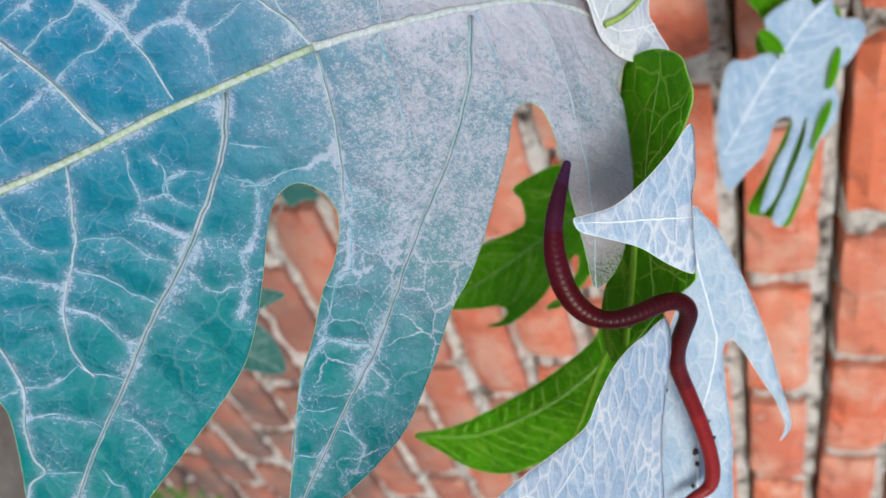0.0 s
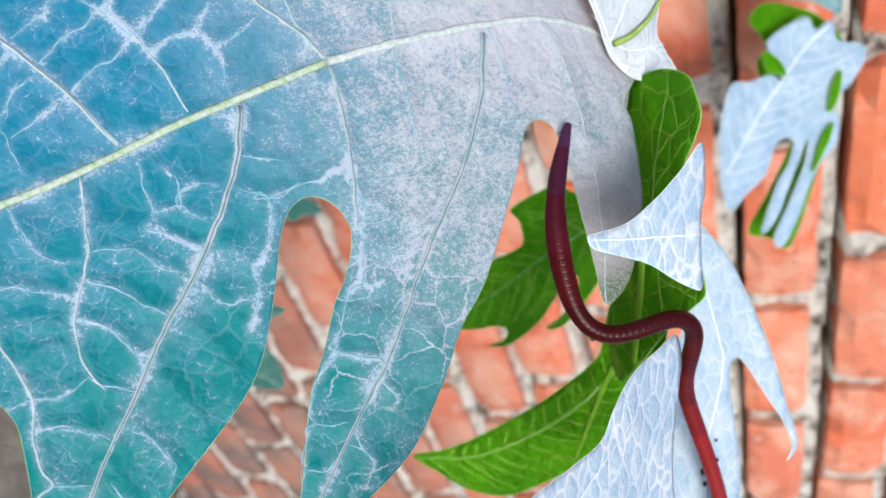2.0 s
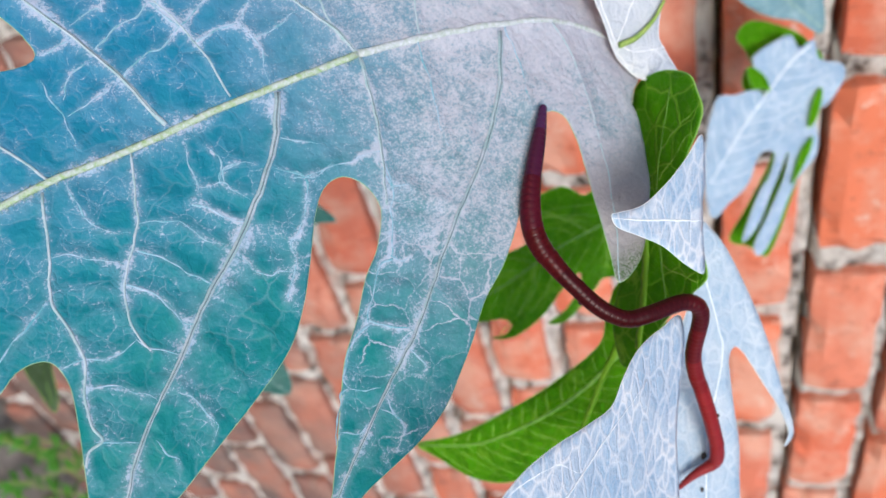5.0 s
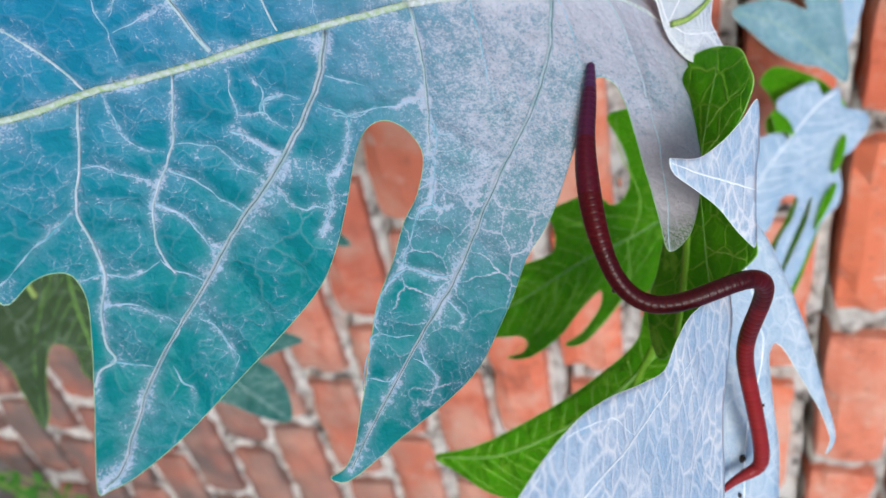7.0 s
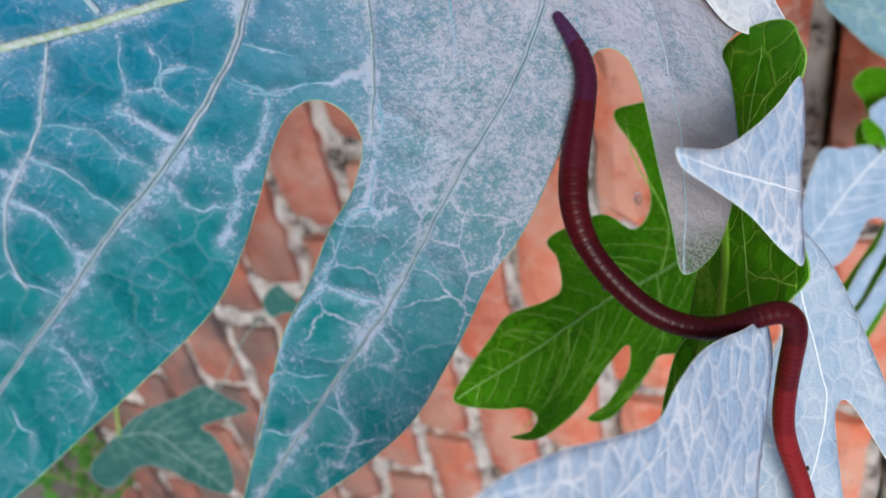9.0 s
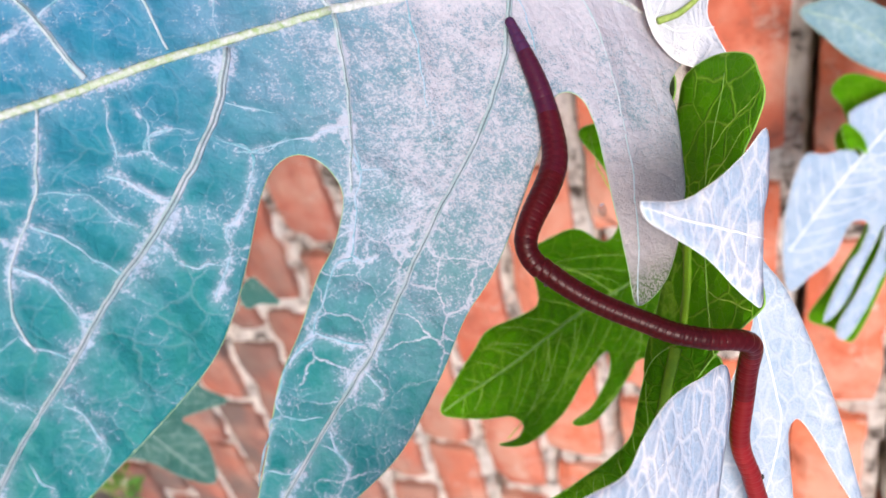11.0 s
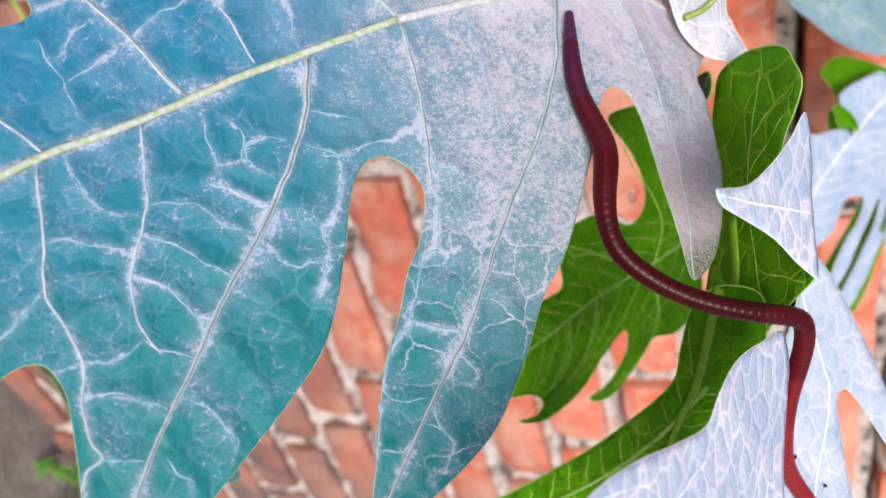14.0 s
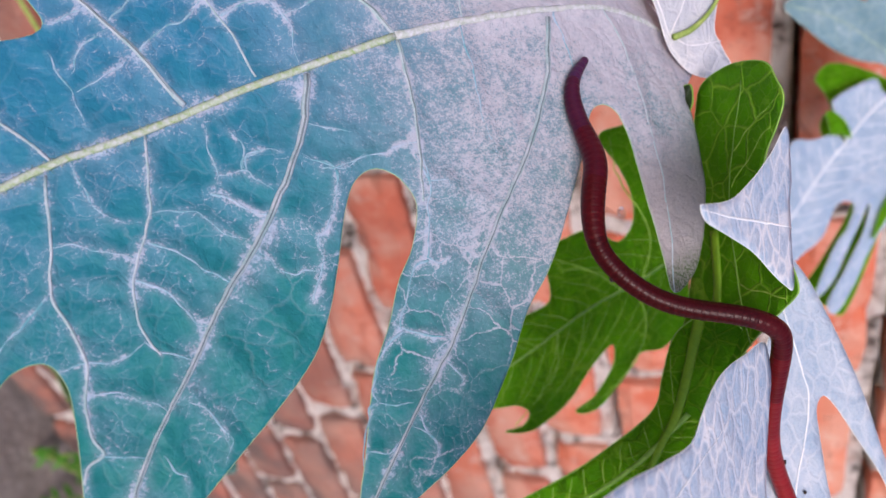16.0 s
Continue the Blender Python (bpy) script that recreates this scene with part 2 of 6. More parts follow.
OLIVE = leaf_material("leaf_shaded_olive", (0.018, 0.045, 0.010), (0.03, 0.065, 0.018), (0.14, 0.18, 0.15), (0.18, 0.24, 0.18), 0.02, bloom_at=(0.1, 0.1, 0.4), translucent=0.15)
WEED = vein_material("weed_leaf", (0.05, 0.22, 0.02), (0.10, 0.36, 0.04))
POWDER = vein_material("leaf_vein_powdery", (0.08, 0.32, 0.40), (0.38, 0.48, 0.64))
RIB_POWDER = vein_material("leaf_rib_powdery", (0.34, 0.42, 0.38), (0.58, 0.61, 0.69), grain=620.0)
RIB = vein_material("leaf_rib_pale", (0.26, 0.40, 0.17), (0.52, 0.57, 0.60), grain=620.0)
MARGIN = vein_material("leaf_margin_pale", (0.22, 0.42, 0.20), (0.40, 0.55, 0.38))
GREEN_MARGIN = vein_material("leaf_margin_green", (0.16, 0.40, 0.05), (0.26, 0.52, 0.08))
SIDE = vein_material("leaf_vein_pale", (0.24, 0.40, 0.43), (0.46, 0.52, 0.61))
CROWN_RIB = vein_material("leaf_vein_lavender", (0.60, 0.64, 0.70), (0.80, 0.82, 0.86))
WHITE_RIB = vein_material("leaf_vein_white", (0.70, 0.80, 0.86), (0.9, 0.92, 0.94))
GREEN_RIB = vein_material("leaf_vein_green", (0.14, 0.34, 0.04), (0.24, 0.48, 0.08))
GREEN_VEIN = vein_material("leaf_vein_yellow_green", (0.22, 0.50, 0.03), (0.42, 0.68, 0.10))
DUSTY_RIB = vein_material("leaf_vein_dusty", (0.16, 0.30, 0.27), (0.34, 0.48, 0.44))
BLUEGREY = leaf_material("leaf_underside_blue_green", (0.07, 0.20, 0.25), (0.16, 0.32, 0.40), (0.40, 0.52, 0.60), (0.40, 0.54, 0.62), 0.010, bloom_at=(0.10, 0.30, 0.9), translucent=0.1)
STALK = vein_material("petiole_green", (0.20, 0.33, 0.06), (0.34, 0.45, 0.12))
GROOVE = vein_material("leaf_vein_groove", (0.10, 0.16, 0.19), (0.18, 0.24, 0.28), 0.7)
OLIVE_STALK = vein_material("petiole_olive", (0.11, 0.29, 0.002), (0.17, 0.36, 0.004))
BARK = vein_material("papaya_bark", (0.16, 0.13, 0.09), (0.26, 0.22, 0.16), 0.85)


def brick_material():
    m, t, b = node_material("brick_clay", 0.85)
    coord = t.nodes.new("ShaderNodeTexCoord").outputs["Object"]
    info = t.nodes.new("ShaderNodeObjectInfo")
    add = t.nodes.new("ShaderNodeVectorMath")
    add.operation = "ADD"
    off = t.nodes.new("ShaderNodeVectorMath")
    off.operation = "SCALE"
    t.links.new(info.outputs["Location"], off.inputs[0])
    off.inputs["Scale"].default_value = 7.3
    t.links.new(coord, add.inputs[0])
    t.links.new(off.outputs[0], add.inputs[1])
    c = add.outputs[0]
    tone = ramp(t, info.outputs["Random"], [(0.0, (0.56, 0.105, 0.050)), (0.25, (0.70, 0.175, 0.085)), (0.5, (0.65, 0.140, 0.068)), (0.75, (0.54, 0.125, 0.075)), (1.0, (0.70, 0.23, 0.14))])
    stain = ramp(t, noise_tex(t, c, 11.0, 6.0, 0.65).outputs["Fac"], [(0.45, (0,)), (0.60, (1,))])
    col = mix(t, calc(t, "MULTIPLY", stain, 0.75), tone, (0.66, 0.38, 0.29))
    lime = ramp(t, noise_tex(t, c, 34.0, 8.0, 0.75).outputs["Fac"], [(0.57, (0,)), (0.67, (1,))])
    col = mix(t, calc(t, "MULTIPLY", lime, 0.7), col, (0.66, 0.55, 0.48))
    soot = ramp(t, noise_tex(t, c, 22.0, 7.0, 0.72).outputs["Fac"], [(0.30, (1,)), (0.43, (0,))])
    col = mix(t, calc(t, "MULTIPLY", soot, 0.75), col, (0.16, 0.05, 0.035))
    pits = ramp(t, noise_tex(t, c, 110.0, 5.0, 0.7).outputs["Fac"], [(0.33, (1,)), (0.40, (0,))])
    col = mix(t, calc(t, "MULTIPLY", pits, 0.6), col, (0.18, 0.06, 0.04))
    grain = noise_tex(t, c, 420.0, 4.0, 0.7).outputs["Fac"]
    col = mix(t, calc(t, "MULTIPLY", grain, 0.25), col, (0.70, 0.26, 0.15))
    # dust low on the wall, darkened further to put the shade there into the colour
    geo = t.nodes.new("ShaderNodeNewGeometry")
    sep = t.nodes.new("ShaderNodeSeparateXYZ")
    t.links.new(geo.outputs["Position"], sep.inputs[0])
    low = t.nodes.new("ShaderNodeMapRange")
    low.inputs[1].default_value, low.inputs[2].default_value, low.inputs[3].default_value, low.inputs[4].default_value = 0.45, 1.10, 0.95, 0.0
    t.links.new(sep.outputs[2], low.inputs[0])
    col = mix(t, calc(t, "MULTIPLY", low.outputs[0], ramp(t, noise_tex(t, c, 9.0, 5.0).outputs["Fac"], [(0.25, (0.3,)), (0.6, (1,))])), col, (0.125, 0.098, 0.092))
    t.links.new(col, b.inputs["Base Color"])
    bump(t, b, calc(t, "ADD", calc(t, "MULTIPLY", noise_tex(t, c, 60.0, 6.0, 0.7).outputs["Fac"], 2.0), grain), 0.002, 0.7)
    return m


def mortar_material():
    m, t, b = node_material("mortar_lime", 0.95)
    coord = t.nodes.new("ShaderNodeTexCoord").outputs["Object"]
    n1 = noise_tex(t, coord, 40.0, 8.0, 0.7).outputs["Fac"]
    col = ramp(t, n1, [(0.38, (0.08, 0.065, 0.055)), (0.45, (0.52, 0.48, 0.45)), (0.55, (0.84, 0.81, 0.78))])
    clay = ramp(t, noise_tex(t, coord, 14.0, 6.0, 0.7).outputs["Fac"], [(0.56, (0,)), (0.66, (1,))])
    col = mix(t, calc(t, "MULTIPLY", clay, 0.5), col, (0.50, 0.24, 0.16))
    t.links.new(col, b.inputs["Base Color"])
    bump(t, b, calc(t, "ADD", noise_tex(t, coord, 130.0, 6.0, 0.7).outputs["Fac"], n1), 0.012, 0.9)
    return m


def ground_material():
    m, t, b = node_material("ground_soil", 0.95)
    coord = t.nodes.new("ShaderNodeTexCoord").outputs["Object"]
    n = noise_tex(t, coord, 9.0, 8.0, 0.65).outputs["Fac"]
    t.links.new(ramp(t, n, [(0.3, (0.18, 0.155, 0.14)), (0.55, (0.33, 0.29, 0.265)), (0.75, (0.48, 0.43, 0.40))]), b.inputs["Base Color"])
    bump(t, b, noise_tex(t, coord, 40.0, 8.0, 0.7).outputs["Fac"], 0.03, 0.8)
    return m


def worm_material(name, a, c, shine=0.22):
    m, t, b = node_material(name, shine)
    coord = t.nodes.new("ShaderNodeTexCoord").outputs["Object"]
    info = t.nodes.new("ShaderNodeObjectInfo")
    col = mix(t, info.outputs["Random"], a, c)
    spots = noise_tex(t, coord, 900.0, 4.0, 0.6).outputs["Fac"]
    col = mix(t, calc(t, "MULTIPLY", ramp(t, spots, [(0.5, (0,)), (0.75, (1,))]), 0.25), col, (0.16, 0.015, 0.018))
    t.links.new(col, b.inputs["Base Color"])
    b.inputs["Coat Weight"].default_value, b.inputs["Coat Roughness"].default_value = 0.04, 0.15
    b.inputs["Specular IOR Level"].default_value = 0.16
    b.inputs["Subsurface Weight"].default_value = 0.0
    # fine rings round the body
    sep = t.nodes.new("ShaderNodeSeparateXYZ")
    t.links.new(coord, sep.inputs[0])
    rings = calc(t, "SINE", calc(t, "MULTIPLY", sep.outputs[2], 6283.0))
    bump(t, b, calc(t, "ADD", noise_tex(t, coord, 700.0, 3.0).outputs["Fac"], calc(t, "MULTIPLY", rings, 0.12)), 0.0002, 0.5)
    return m


BRICK, MORTAR, SOIL = brick_material(), mortar_material(), ground_material()
WORM_TONES = [(0.0, (0.21, 0.019, 0.022)), (0.26, (0.20, 0.011, 0.012)), (0.38, (0.085, 0.004, 0.006)), (0.50, (0.030, 0.0015, 0.003)), (0.72, (0.034, 0.0014, 0.003)), (0.80, (0.058, 0.002, 0.004)), (0.90, (0.048, 0.004, 0.016)), (1.0, (0.045, 0.014, 0.055))]
WORM_SKINS = []
for k in range(14):
    s = k / 13
    (s0, c0), (s1, c1) = next((p, q) for p, q in zip(WORM_TONES, WORM_TONES[1:]) if p[0] <= s <= q[0])
    f = (s - s0) / (s1 - s0)
    tone = tuple(x + (y - x) * f for x, y in zip(c0, c1))
    WORM_SKINS.append(worm_material("worm_skin", tone, tuple(1.15 * x for x in tone), 0.34))
DEBRIS = vein_material("soil_crumb", (0.02, 0.015, 0.012), (0.05, 0.035, 0.03), 0.9)


# ---- mesh helpers ----
def part(name, bm, material, parent, label="", smooth=True):
    me = bpy.data.meshes.new(name)
    bm.to_mesh(me)
    bm.free()
    me.materials.append(material)
    if smooth:
        me.polygons.foreach_set("use_smooth", [True] * len(me.polygons))
    ob = new(name, me)
    if parent is not None:
        ob.parent = parent
    return tagged(ob, label)


def thing(name, at, label, category, group=""):
    ob = new(name)
    ob.location = at
    ob.empty_display_size = 0.02
    return tagged(ob, label, category, group)


def spline(points, closed=False, steps=6):
    """A Catmull-Rom curve through the control points."""
    pts = [Vector((*p, 0)[:3]) for p in points]
    n = len(pts)
    out = []
    for i in range(n if closed else n - 1):
        p1, p2 = pts[i], pts[(i + 1) % n]
        p0 = pts[i - 1] if closed or i else p1 * 2 - p2
        p3 = pts[(i + 2) % n] if closed or i + 2 < n else p2 * 2 - p1
        for k in range(steps):
            s = k / steps
            out.append(0.5 * (2 * p1 + (p2 - p0) * s + (2 * p0 - 5 * p1 + 4 * p2 - p3) * s * s + (3 * p1 - p0 - 3 * p2 + p3) * s ** 3))
    if not closed:
        out.append(pts[-1].copy())
    return out


def flat(x, y):
    return 0.0


def wavy(seed, size, bend=flat):
    """Millimetres of relief over a blade: a slow roll and a fine quilting on top of its bend."""
    def height(x, y):
        return bend(x, y) + size * (noise.noise(Vector((x / 28, y / 28, seed))) + 0.4 * noise.noise(Vector((x / 9, y / 9, seed + 7))))
    return height


def blade_mesh(outline, height, step=2.5, thick=0.45, rim=4, powder=None):
    """A leaf blade from its margin, in millimetres, filled with a fine net, bent by height(x, y), with two faces and an edge."""
    from mathutils.geometry import delaunay_2d_cdt
    ring = [p.to_2d() for p in spline(outline, True, rim)]
    xs, ys = [p.x for p in ring], [p.y for p in ring]
    n = len(ring)
    rng = random.Random(n)
    grid = []
    a = np.array([(p.x, p.y) for p in ring])
    b = np.roll(a, -1, 0)
    gx = np.arange(min(xs), max(xs), step)
    for y in np.arange(min(ys), max(ys), step):
        cross = (a[:, 1] <= y) != (b[:, 1] <= y)
        at = np.sort(a[cross, 0] + (y - a[cross, 1]) / (b[cross, 1] - a[cross, 1]) * (b[cross, 0] - a[cross, 0]))
        for x0, x1 in zip(at[::2], at[1::2]):
            for x in gx[(gx > x0 + step * 0.5) & (gx < x1 - step * 0.5)]:
                q = (x + rng.uniform(-0.2, 0.2) * step, y + rng.uniform(-0.2, 0.2) * step)
                if np.min((a[:, 0] - q[0]) ** 2 + (a[:, 1] - q[1]) ** 2) > (0.45 * step) ** 2:
                    grid.append(Vector(q))
    verts, edges, faces = delaunay_2d_cdt(ring + grid, [(i, (i + 1) % n) for i in range(n)], [], 1, 1e-4)[:3]
    bm = bmesh.new()
    layer = bm.verts.layers.float.new("bloom") if powder is not None else None
    top = [bm.verts.new((v.x / 1000, v.y / 1000, height(v.x, v.y) / 1000)) for v in verts]
    low = [bm.verts.new((v.co.x, v.co.y, v.co.z - thick / 1000)) for v in top]
    if powder is not None:
        for v, a, c in zip(verts, top, low):
            a[layer] = c[layer] = powder(v.x, v.y)
    count = {}
    for f in faces:
        q = list(f)
        area = sum(verts[q[i]].x * verts[q[(i + 1) % 3]].y - verts[q[(i + 1) % 3]].x * verts[q[i]].y for i in range(3))
        if area < 0:
            q.reverse()
        bm.faces.new([top[i] for i in q])
        bm.faces.new([low[i] for i in reversed(q)])
        for i in range(3):
            e = (q[i], q[(i + 1) % 3])
            count[e] = count.get(e, 0) + 1
    for (i, j) in count:
        if (j, i) not in count:
            bm.faces.new((top[j], top[i], low[i], low[j]))
    return bm


def tube_mesh(path, radii, sides=8, squash=1.0):
    """A tapered tube along a path (metres)."""
    bm = bmesh.new()
    rings = []
    for i, p in enumerate(path):
        d = (path[min(i + 1, len(path) - 1)] - path[max(i - 1, 0)]).normalized()
        side = d.cross(Vector((0, 0, 1)))
        side = side.normalized() if side.length > 1e-4 else Vector((1, 0, 0))
        up = side.cross(d).normalized()
        s = i / (len(path) - 1)
        k = s * (len(radii) - 1)
        j = min(int(k), len(radii) - 2)
        r = radii[j] + (radii[j + 1] - radii[j]) * (k - j)
        rings.append([bm.verts.new(p + (side * math.cos(a) + up * math.sin(a) * squash) * r) for a in (2 * math.pi * q / sides for q in range(sides))])
    for r0, r1 in zip(rings, rings[1:]):
        for q in range(sides):
            bm.faces.new((r0[q], r0[(q + 1) % sides], r1[(q + 1) % sides], r1[q]))
    bm.faces.new(list(reversed(rings[0])))
    bm.faces.new(rings[-1])
    return bm


def vein_mesh(points, height, r0, r1, lift=0.15, wobble=0.35, seed=0, crust=0.0):
    """A vein that lies on the blade: a tapered ridge along control points in millimetres."""
    path = []
    for p in spline(points, False, 6):
        x = p.x + wobble * noise.noise(Vector((p.x / 5, p.y / 5, seed)))
        y = p.y + wobble * noise.noise(Vector((p.x / 5, p.y / 5, seed + 3)))
        path.append(Vector((x, y, height(x, y) + lift)) / 1000)
    return tube_mesh(path, [(r0 + (r1 - r0) * k / len(path)) / 1000 * (min(1.0, 0.25 + 3.0 * min(k, len(path) - 1 - k) / len(path)) if r0 < 0.26 else 1.0) * (1 + crust * noise.noise(p * 400)) for k, p in enumerate(path)], 8, 0.5)


def margin_mesh(outline, height, radius):
    """A fine raised rim round a blade."""
    ring = spline(outline, True, 5)
    return tube_mesh([Vector((p.x, p.y, height(p.x, p.y) - 0.2)) / 1000 for p in ring + ring[:1]], (radius / 1000, radius / 1000), 5)


def hair_mesh(points, height, reach, count):
    """Short fine hairs that stand out on both sides of a rib."""
    rng = random.Random(count)
    line = spline(points, False, 8)
    bm = bmesh.new()
    for k in range(count):
        j = rng.randrange(len(line) - 1)
        a = line[j].lerp(line[j + 1], rng.random())
        d = (line[j + 1] - line[j]).normalized()
        n = Vector((-d.y, d.x, 0)) * rng.choice((-1, 1))
        p = a + n * reach * 0.75
        q = a + n * (reach + rng.uniform(0.5, 1.5)) + d * rng.uniform(-0.7, 0.7)
        low, top = height(p.x, p.y) + 0.3, height(q.x, q.y) + rng.uniform(0.15, 0.9)
        w = d * 0.07
        c = [bm.verts.new(Vector((v.x, v.y, z)) / 1000) for v, z in ((p - w, low), (p + w, low), (p, low + 0.12), (q, top))]
        for f in ((0, 1, 3), (1, 2, 3), (2, 0, 3)):
            bm.faces.new([c[i] for i in f])
    return bm


def inside(x, y, ring):
    hit = False
    for a, c in zip(ring, ring[1:] + ring[:1]):
        if (a.y > y) != (c.y > y) and x < a.x + (y - a.y) / (c.y - a.y) * (c.x - a.x):
            hit = not hit
    return hit


def side_veins(rib, outline, gap, angle, reach=60.0, seed=0):
    """Curved side veins that leave a rib on both sides, every gap millimetres, and stop short of the margin."""
    rng = random.Random(seed)
    ring = spline(outline, True, 4)
    line = spline(rib, False, 8)
    out, run = [], gap * 0.6
    for a, c in zip(line, line[1:]):
        run += (c - a).length
        if run < gap:
            continue
        run = rng.uniform(-0.15, 0.15) * gap
        d = (c - a).normalized()
        for side in (-1, 1):
            t = radians(angle + rng.uniform(-7, 7)) * side
            pts, p, step = [a.copy()], a.copy(), 2.0
            while len(pts) * step < reach:
                v = Vector((d.x * math.cos(t) - d.y * math.sin(t), d.x * math.sin(t) + d.y * math.cos(t), 0))
                p = p + v * step
                t *= 0.965
                if not inside(p.x + v.x * 1.5, p.y + v.y * 1.5, ring):
                    break
                pts.append(p.copy())
            if len(pts) > 2:
                out.append([(q.x, q.y) for q in pts[::2] + pts[-1:]])
    return out


def powder_along(veins):
    """How thickly the powder lies: most beside the veins, in a wider band beside the strong ones."""
    pts = np.array([(p.x, p.y, *reach) for line, r0, r1 in veins for reach in [(0.45, 0.7) if r0 < 0.28 else (0.9, 1.0) if r0 < 0.4 else (1.15, 1.3) if r0 < 0.7 else (1.15, 2.9)] for p in spline(line, False, 8)])

    def amount(x, y):
        d = np.sqrt((pts[:, 0] - x) ** 2 + (pts[:, 1] - y) ** 2)
        lump = 1.0 + 0.9 * noise.noise(Vector((x / 9, y / 9, 2.0))) + 0.5 * noise.noise(Vector((x / 30, y / 30, 6.0)))
        best = float(np.max(pts[:, 2] * np.exp(-d / (pts[:, 3] * max(lump, 0.45)))))
        return min(best * min(max(0.8 + 0.7 * noise.noise(Vector((x / 16, y / 16, 8.0))), 0.25), 1.0), 1.0)
    return amount


def leaf(at, label, group, blades):
    """A leaf of one or more blades; each blade is (pose, outline, height, material, rib material, ribs, veins)."""
    base = thing("papaya_leaf", at, label, "leaf", group)
    for where, outline, height, skin, rib_skin, ribs, veins, note in blades:
        m = Matrix.Translation(-Vector(at)) @ where
        ob = part("blade", blade_mesh(outline, height, 1.05 if skin is MAIN else 2.5, powder=powder_along(ribs + veins) if skin is MAIN else None), skin, base, note)
        ob.matrix_basis = m
        edge = MARGIN if skin is MAIN else GREEN_MARGIN if skin is OLIVE else GREEN_MARGIN if skin in (GREEN, GREEN_NET) else rib_skin
        part("margin", margin_mesh(outline, height, 0.18 if rib_skin is WHITE_RIB or skin is MAIN else 0.3), edge, ob)
        for k, (pts, r0, r1) in enumerate(ribs):
            if skin not in (MAIN, CROWN, PALE, PALE_SMOOTH) and note[:5] != "green":
                fresh = skin in (GREEN, GREEN_NET)
                for j, line in enumerate(side_veins(pts, outline, 7.5 if fresh else 9.5, 52, seed=k)):
                    part("vein", vein_mesh(line, height, 0.24 if fresh else 0.26, 0.12, 0.0 if fresh else -0.05, 0.6, j), GREEN_VEIN if fresh else rib_skin, ob)
            part("midrib", vein_mesh(pts, height, r0, r1, 0.1, 0.3, k), rib_skin, ob)
            if skin is MAIN:
                tagged(part("hairs", hair_mesh(pts, height, r0, 420), MARGIN, ob, "short pale hairs beside the midrib"), kind="stuff")
        for k, (pts, r0, r1) in enumerate(veins):
            if skin is not MAIN:
                part("vein", vein_mesh(pts, height, r0 * 0.75, r1 * 0.75, -0.1, 0.9, k, 0.45), GREEN_VEIN if skin in (GREEN, GREEN_NET) else rib_skin, ob)
            elif 0.28 < r0 < 0.5:
                part("vein", vein_mesh(pts, height, 0.12 + r0 * 0.40, r1 * 0.6, -0.02, 1.2, k, 1.2), POWDER, ob)
            elif r0 >= 0.5:
                ridge = part("vein", vein_mesh(pts, height, r0 * (0.95 if r0 > 0.75 else 0.6), r1 * 0.8, 0.1, 0.5, k, 0.25), RIB_POWDER if r0 > 1.2 else SIDE, ob)
                if 0.75 < r0 < 1.2:
                    part("groove", vein_mesh(pts, height, r0 * 0.26, 0.1, 0.1 + r0 * 0.42, 0.5, k), GROOVE, ridge, "dark groove along the vein")
    return base


# ---- ground and wall ----
FOOT = -0.12


def ground():
    bm = bmesh.new()
    bmesh.ops.create_grid(bm, x_segments=80, y_segments=80, size=60)
    for v in bm.verts:
        v.co.z = FOOT + 0.02 * noise.noise(v.co * 0.7)
    return tagged(part("ground", bm, SOIL, None), "bare dark soil strewn with dust at the wall's foot", "ground", kind="structure")


ground()
WALL_Y, PITCH, LEVEL = 0.685, 0.0965, 1.335
BRICK_X, BRICK_L, BRICK_H = 0.232, 0.203, 0.073


def mortar_depth(x, z):
    """Lumpy lime mortar that has fallen out in a ragged gap under each course."""
    lump = noise.noise(Vector((x * 38, 0, z * 38))) + 0.55 * noise.noise(Vector((x * 95, 4, z * 95)))
    part_of_course = ((z - LEVEL) / PITCH) % 1.0
    gap = 0.915 + 0.05 * noise.noise(Vector((x * 12, 9, z * 9)))
    fall = min(max((part_of_course - gap) / 0.05, 0.0), 1.0) if part_of_course < 0.985 else 1.0
    return WALL_Y + 0.002 + 0.0085 * lump + 0.10 * fall


wall_bm = bmesh.new()
nx, nz = 376, 320
mv = [[wall_bm.verts.new((x, mortar_depth(x, z), z)) for z in (-0.2 + 2.2 * j / nz for j in range(nz + 1))] for x in (-0.52 + 2.82 * i / nx for i in range(nx + 1))]
for i in range(nx):
    for j in range(nz):
        wall_bm.faces.new((mv[i][j], mv[i + 1][j], mv[i + 1][j + 1], mv[i][j + 1]))
back = [wall_bm.verts.new(c) for c in ((-0.52, WALL_Y + 0.23, -0.2), (2.3, WALL_Y + 0.23, -0.2), (2.3, WALL_Y + 0.23, 2.0), (-0.52, WALL_Y + 0.23, 2.0))]
wall_bm.faces.new(list(reversed(back)))
wall_bm.faces.new([mv[i][nz] for i in range(nx + 1)] + [back[2], back[3]])
wall_bm.faces.new([mv[0][j] for j in range(nz + 1)] + [back[3], back[0]])
wall_bm.faces.new([mv[nx][j] for j in range(nz, -1, -1)] + [back[1], back[2]])
wall = tagged(part("wall_north", wall_bm, MORTAR, None), "weathered red brick wall with thick rough lime mortar", "wall", kind="structure")

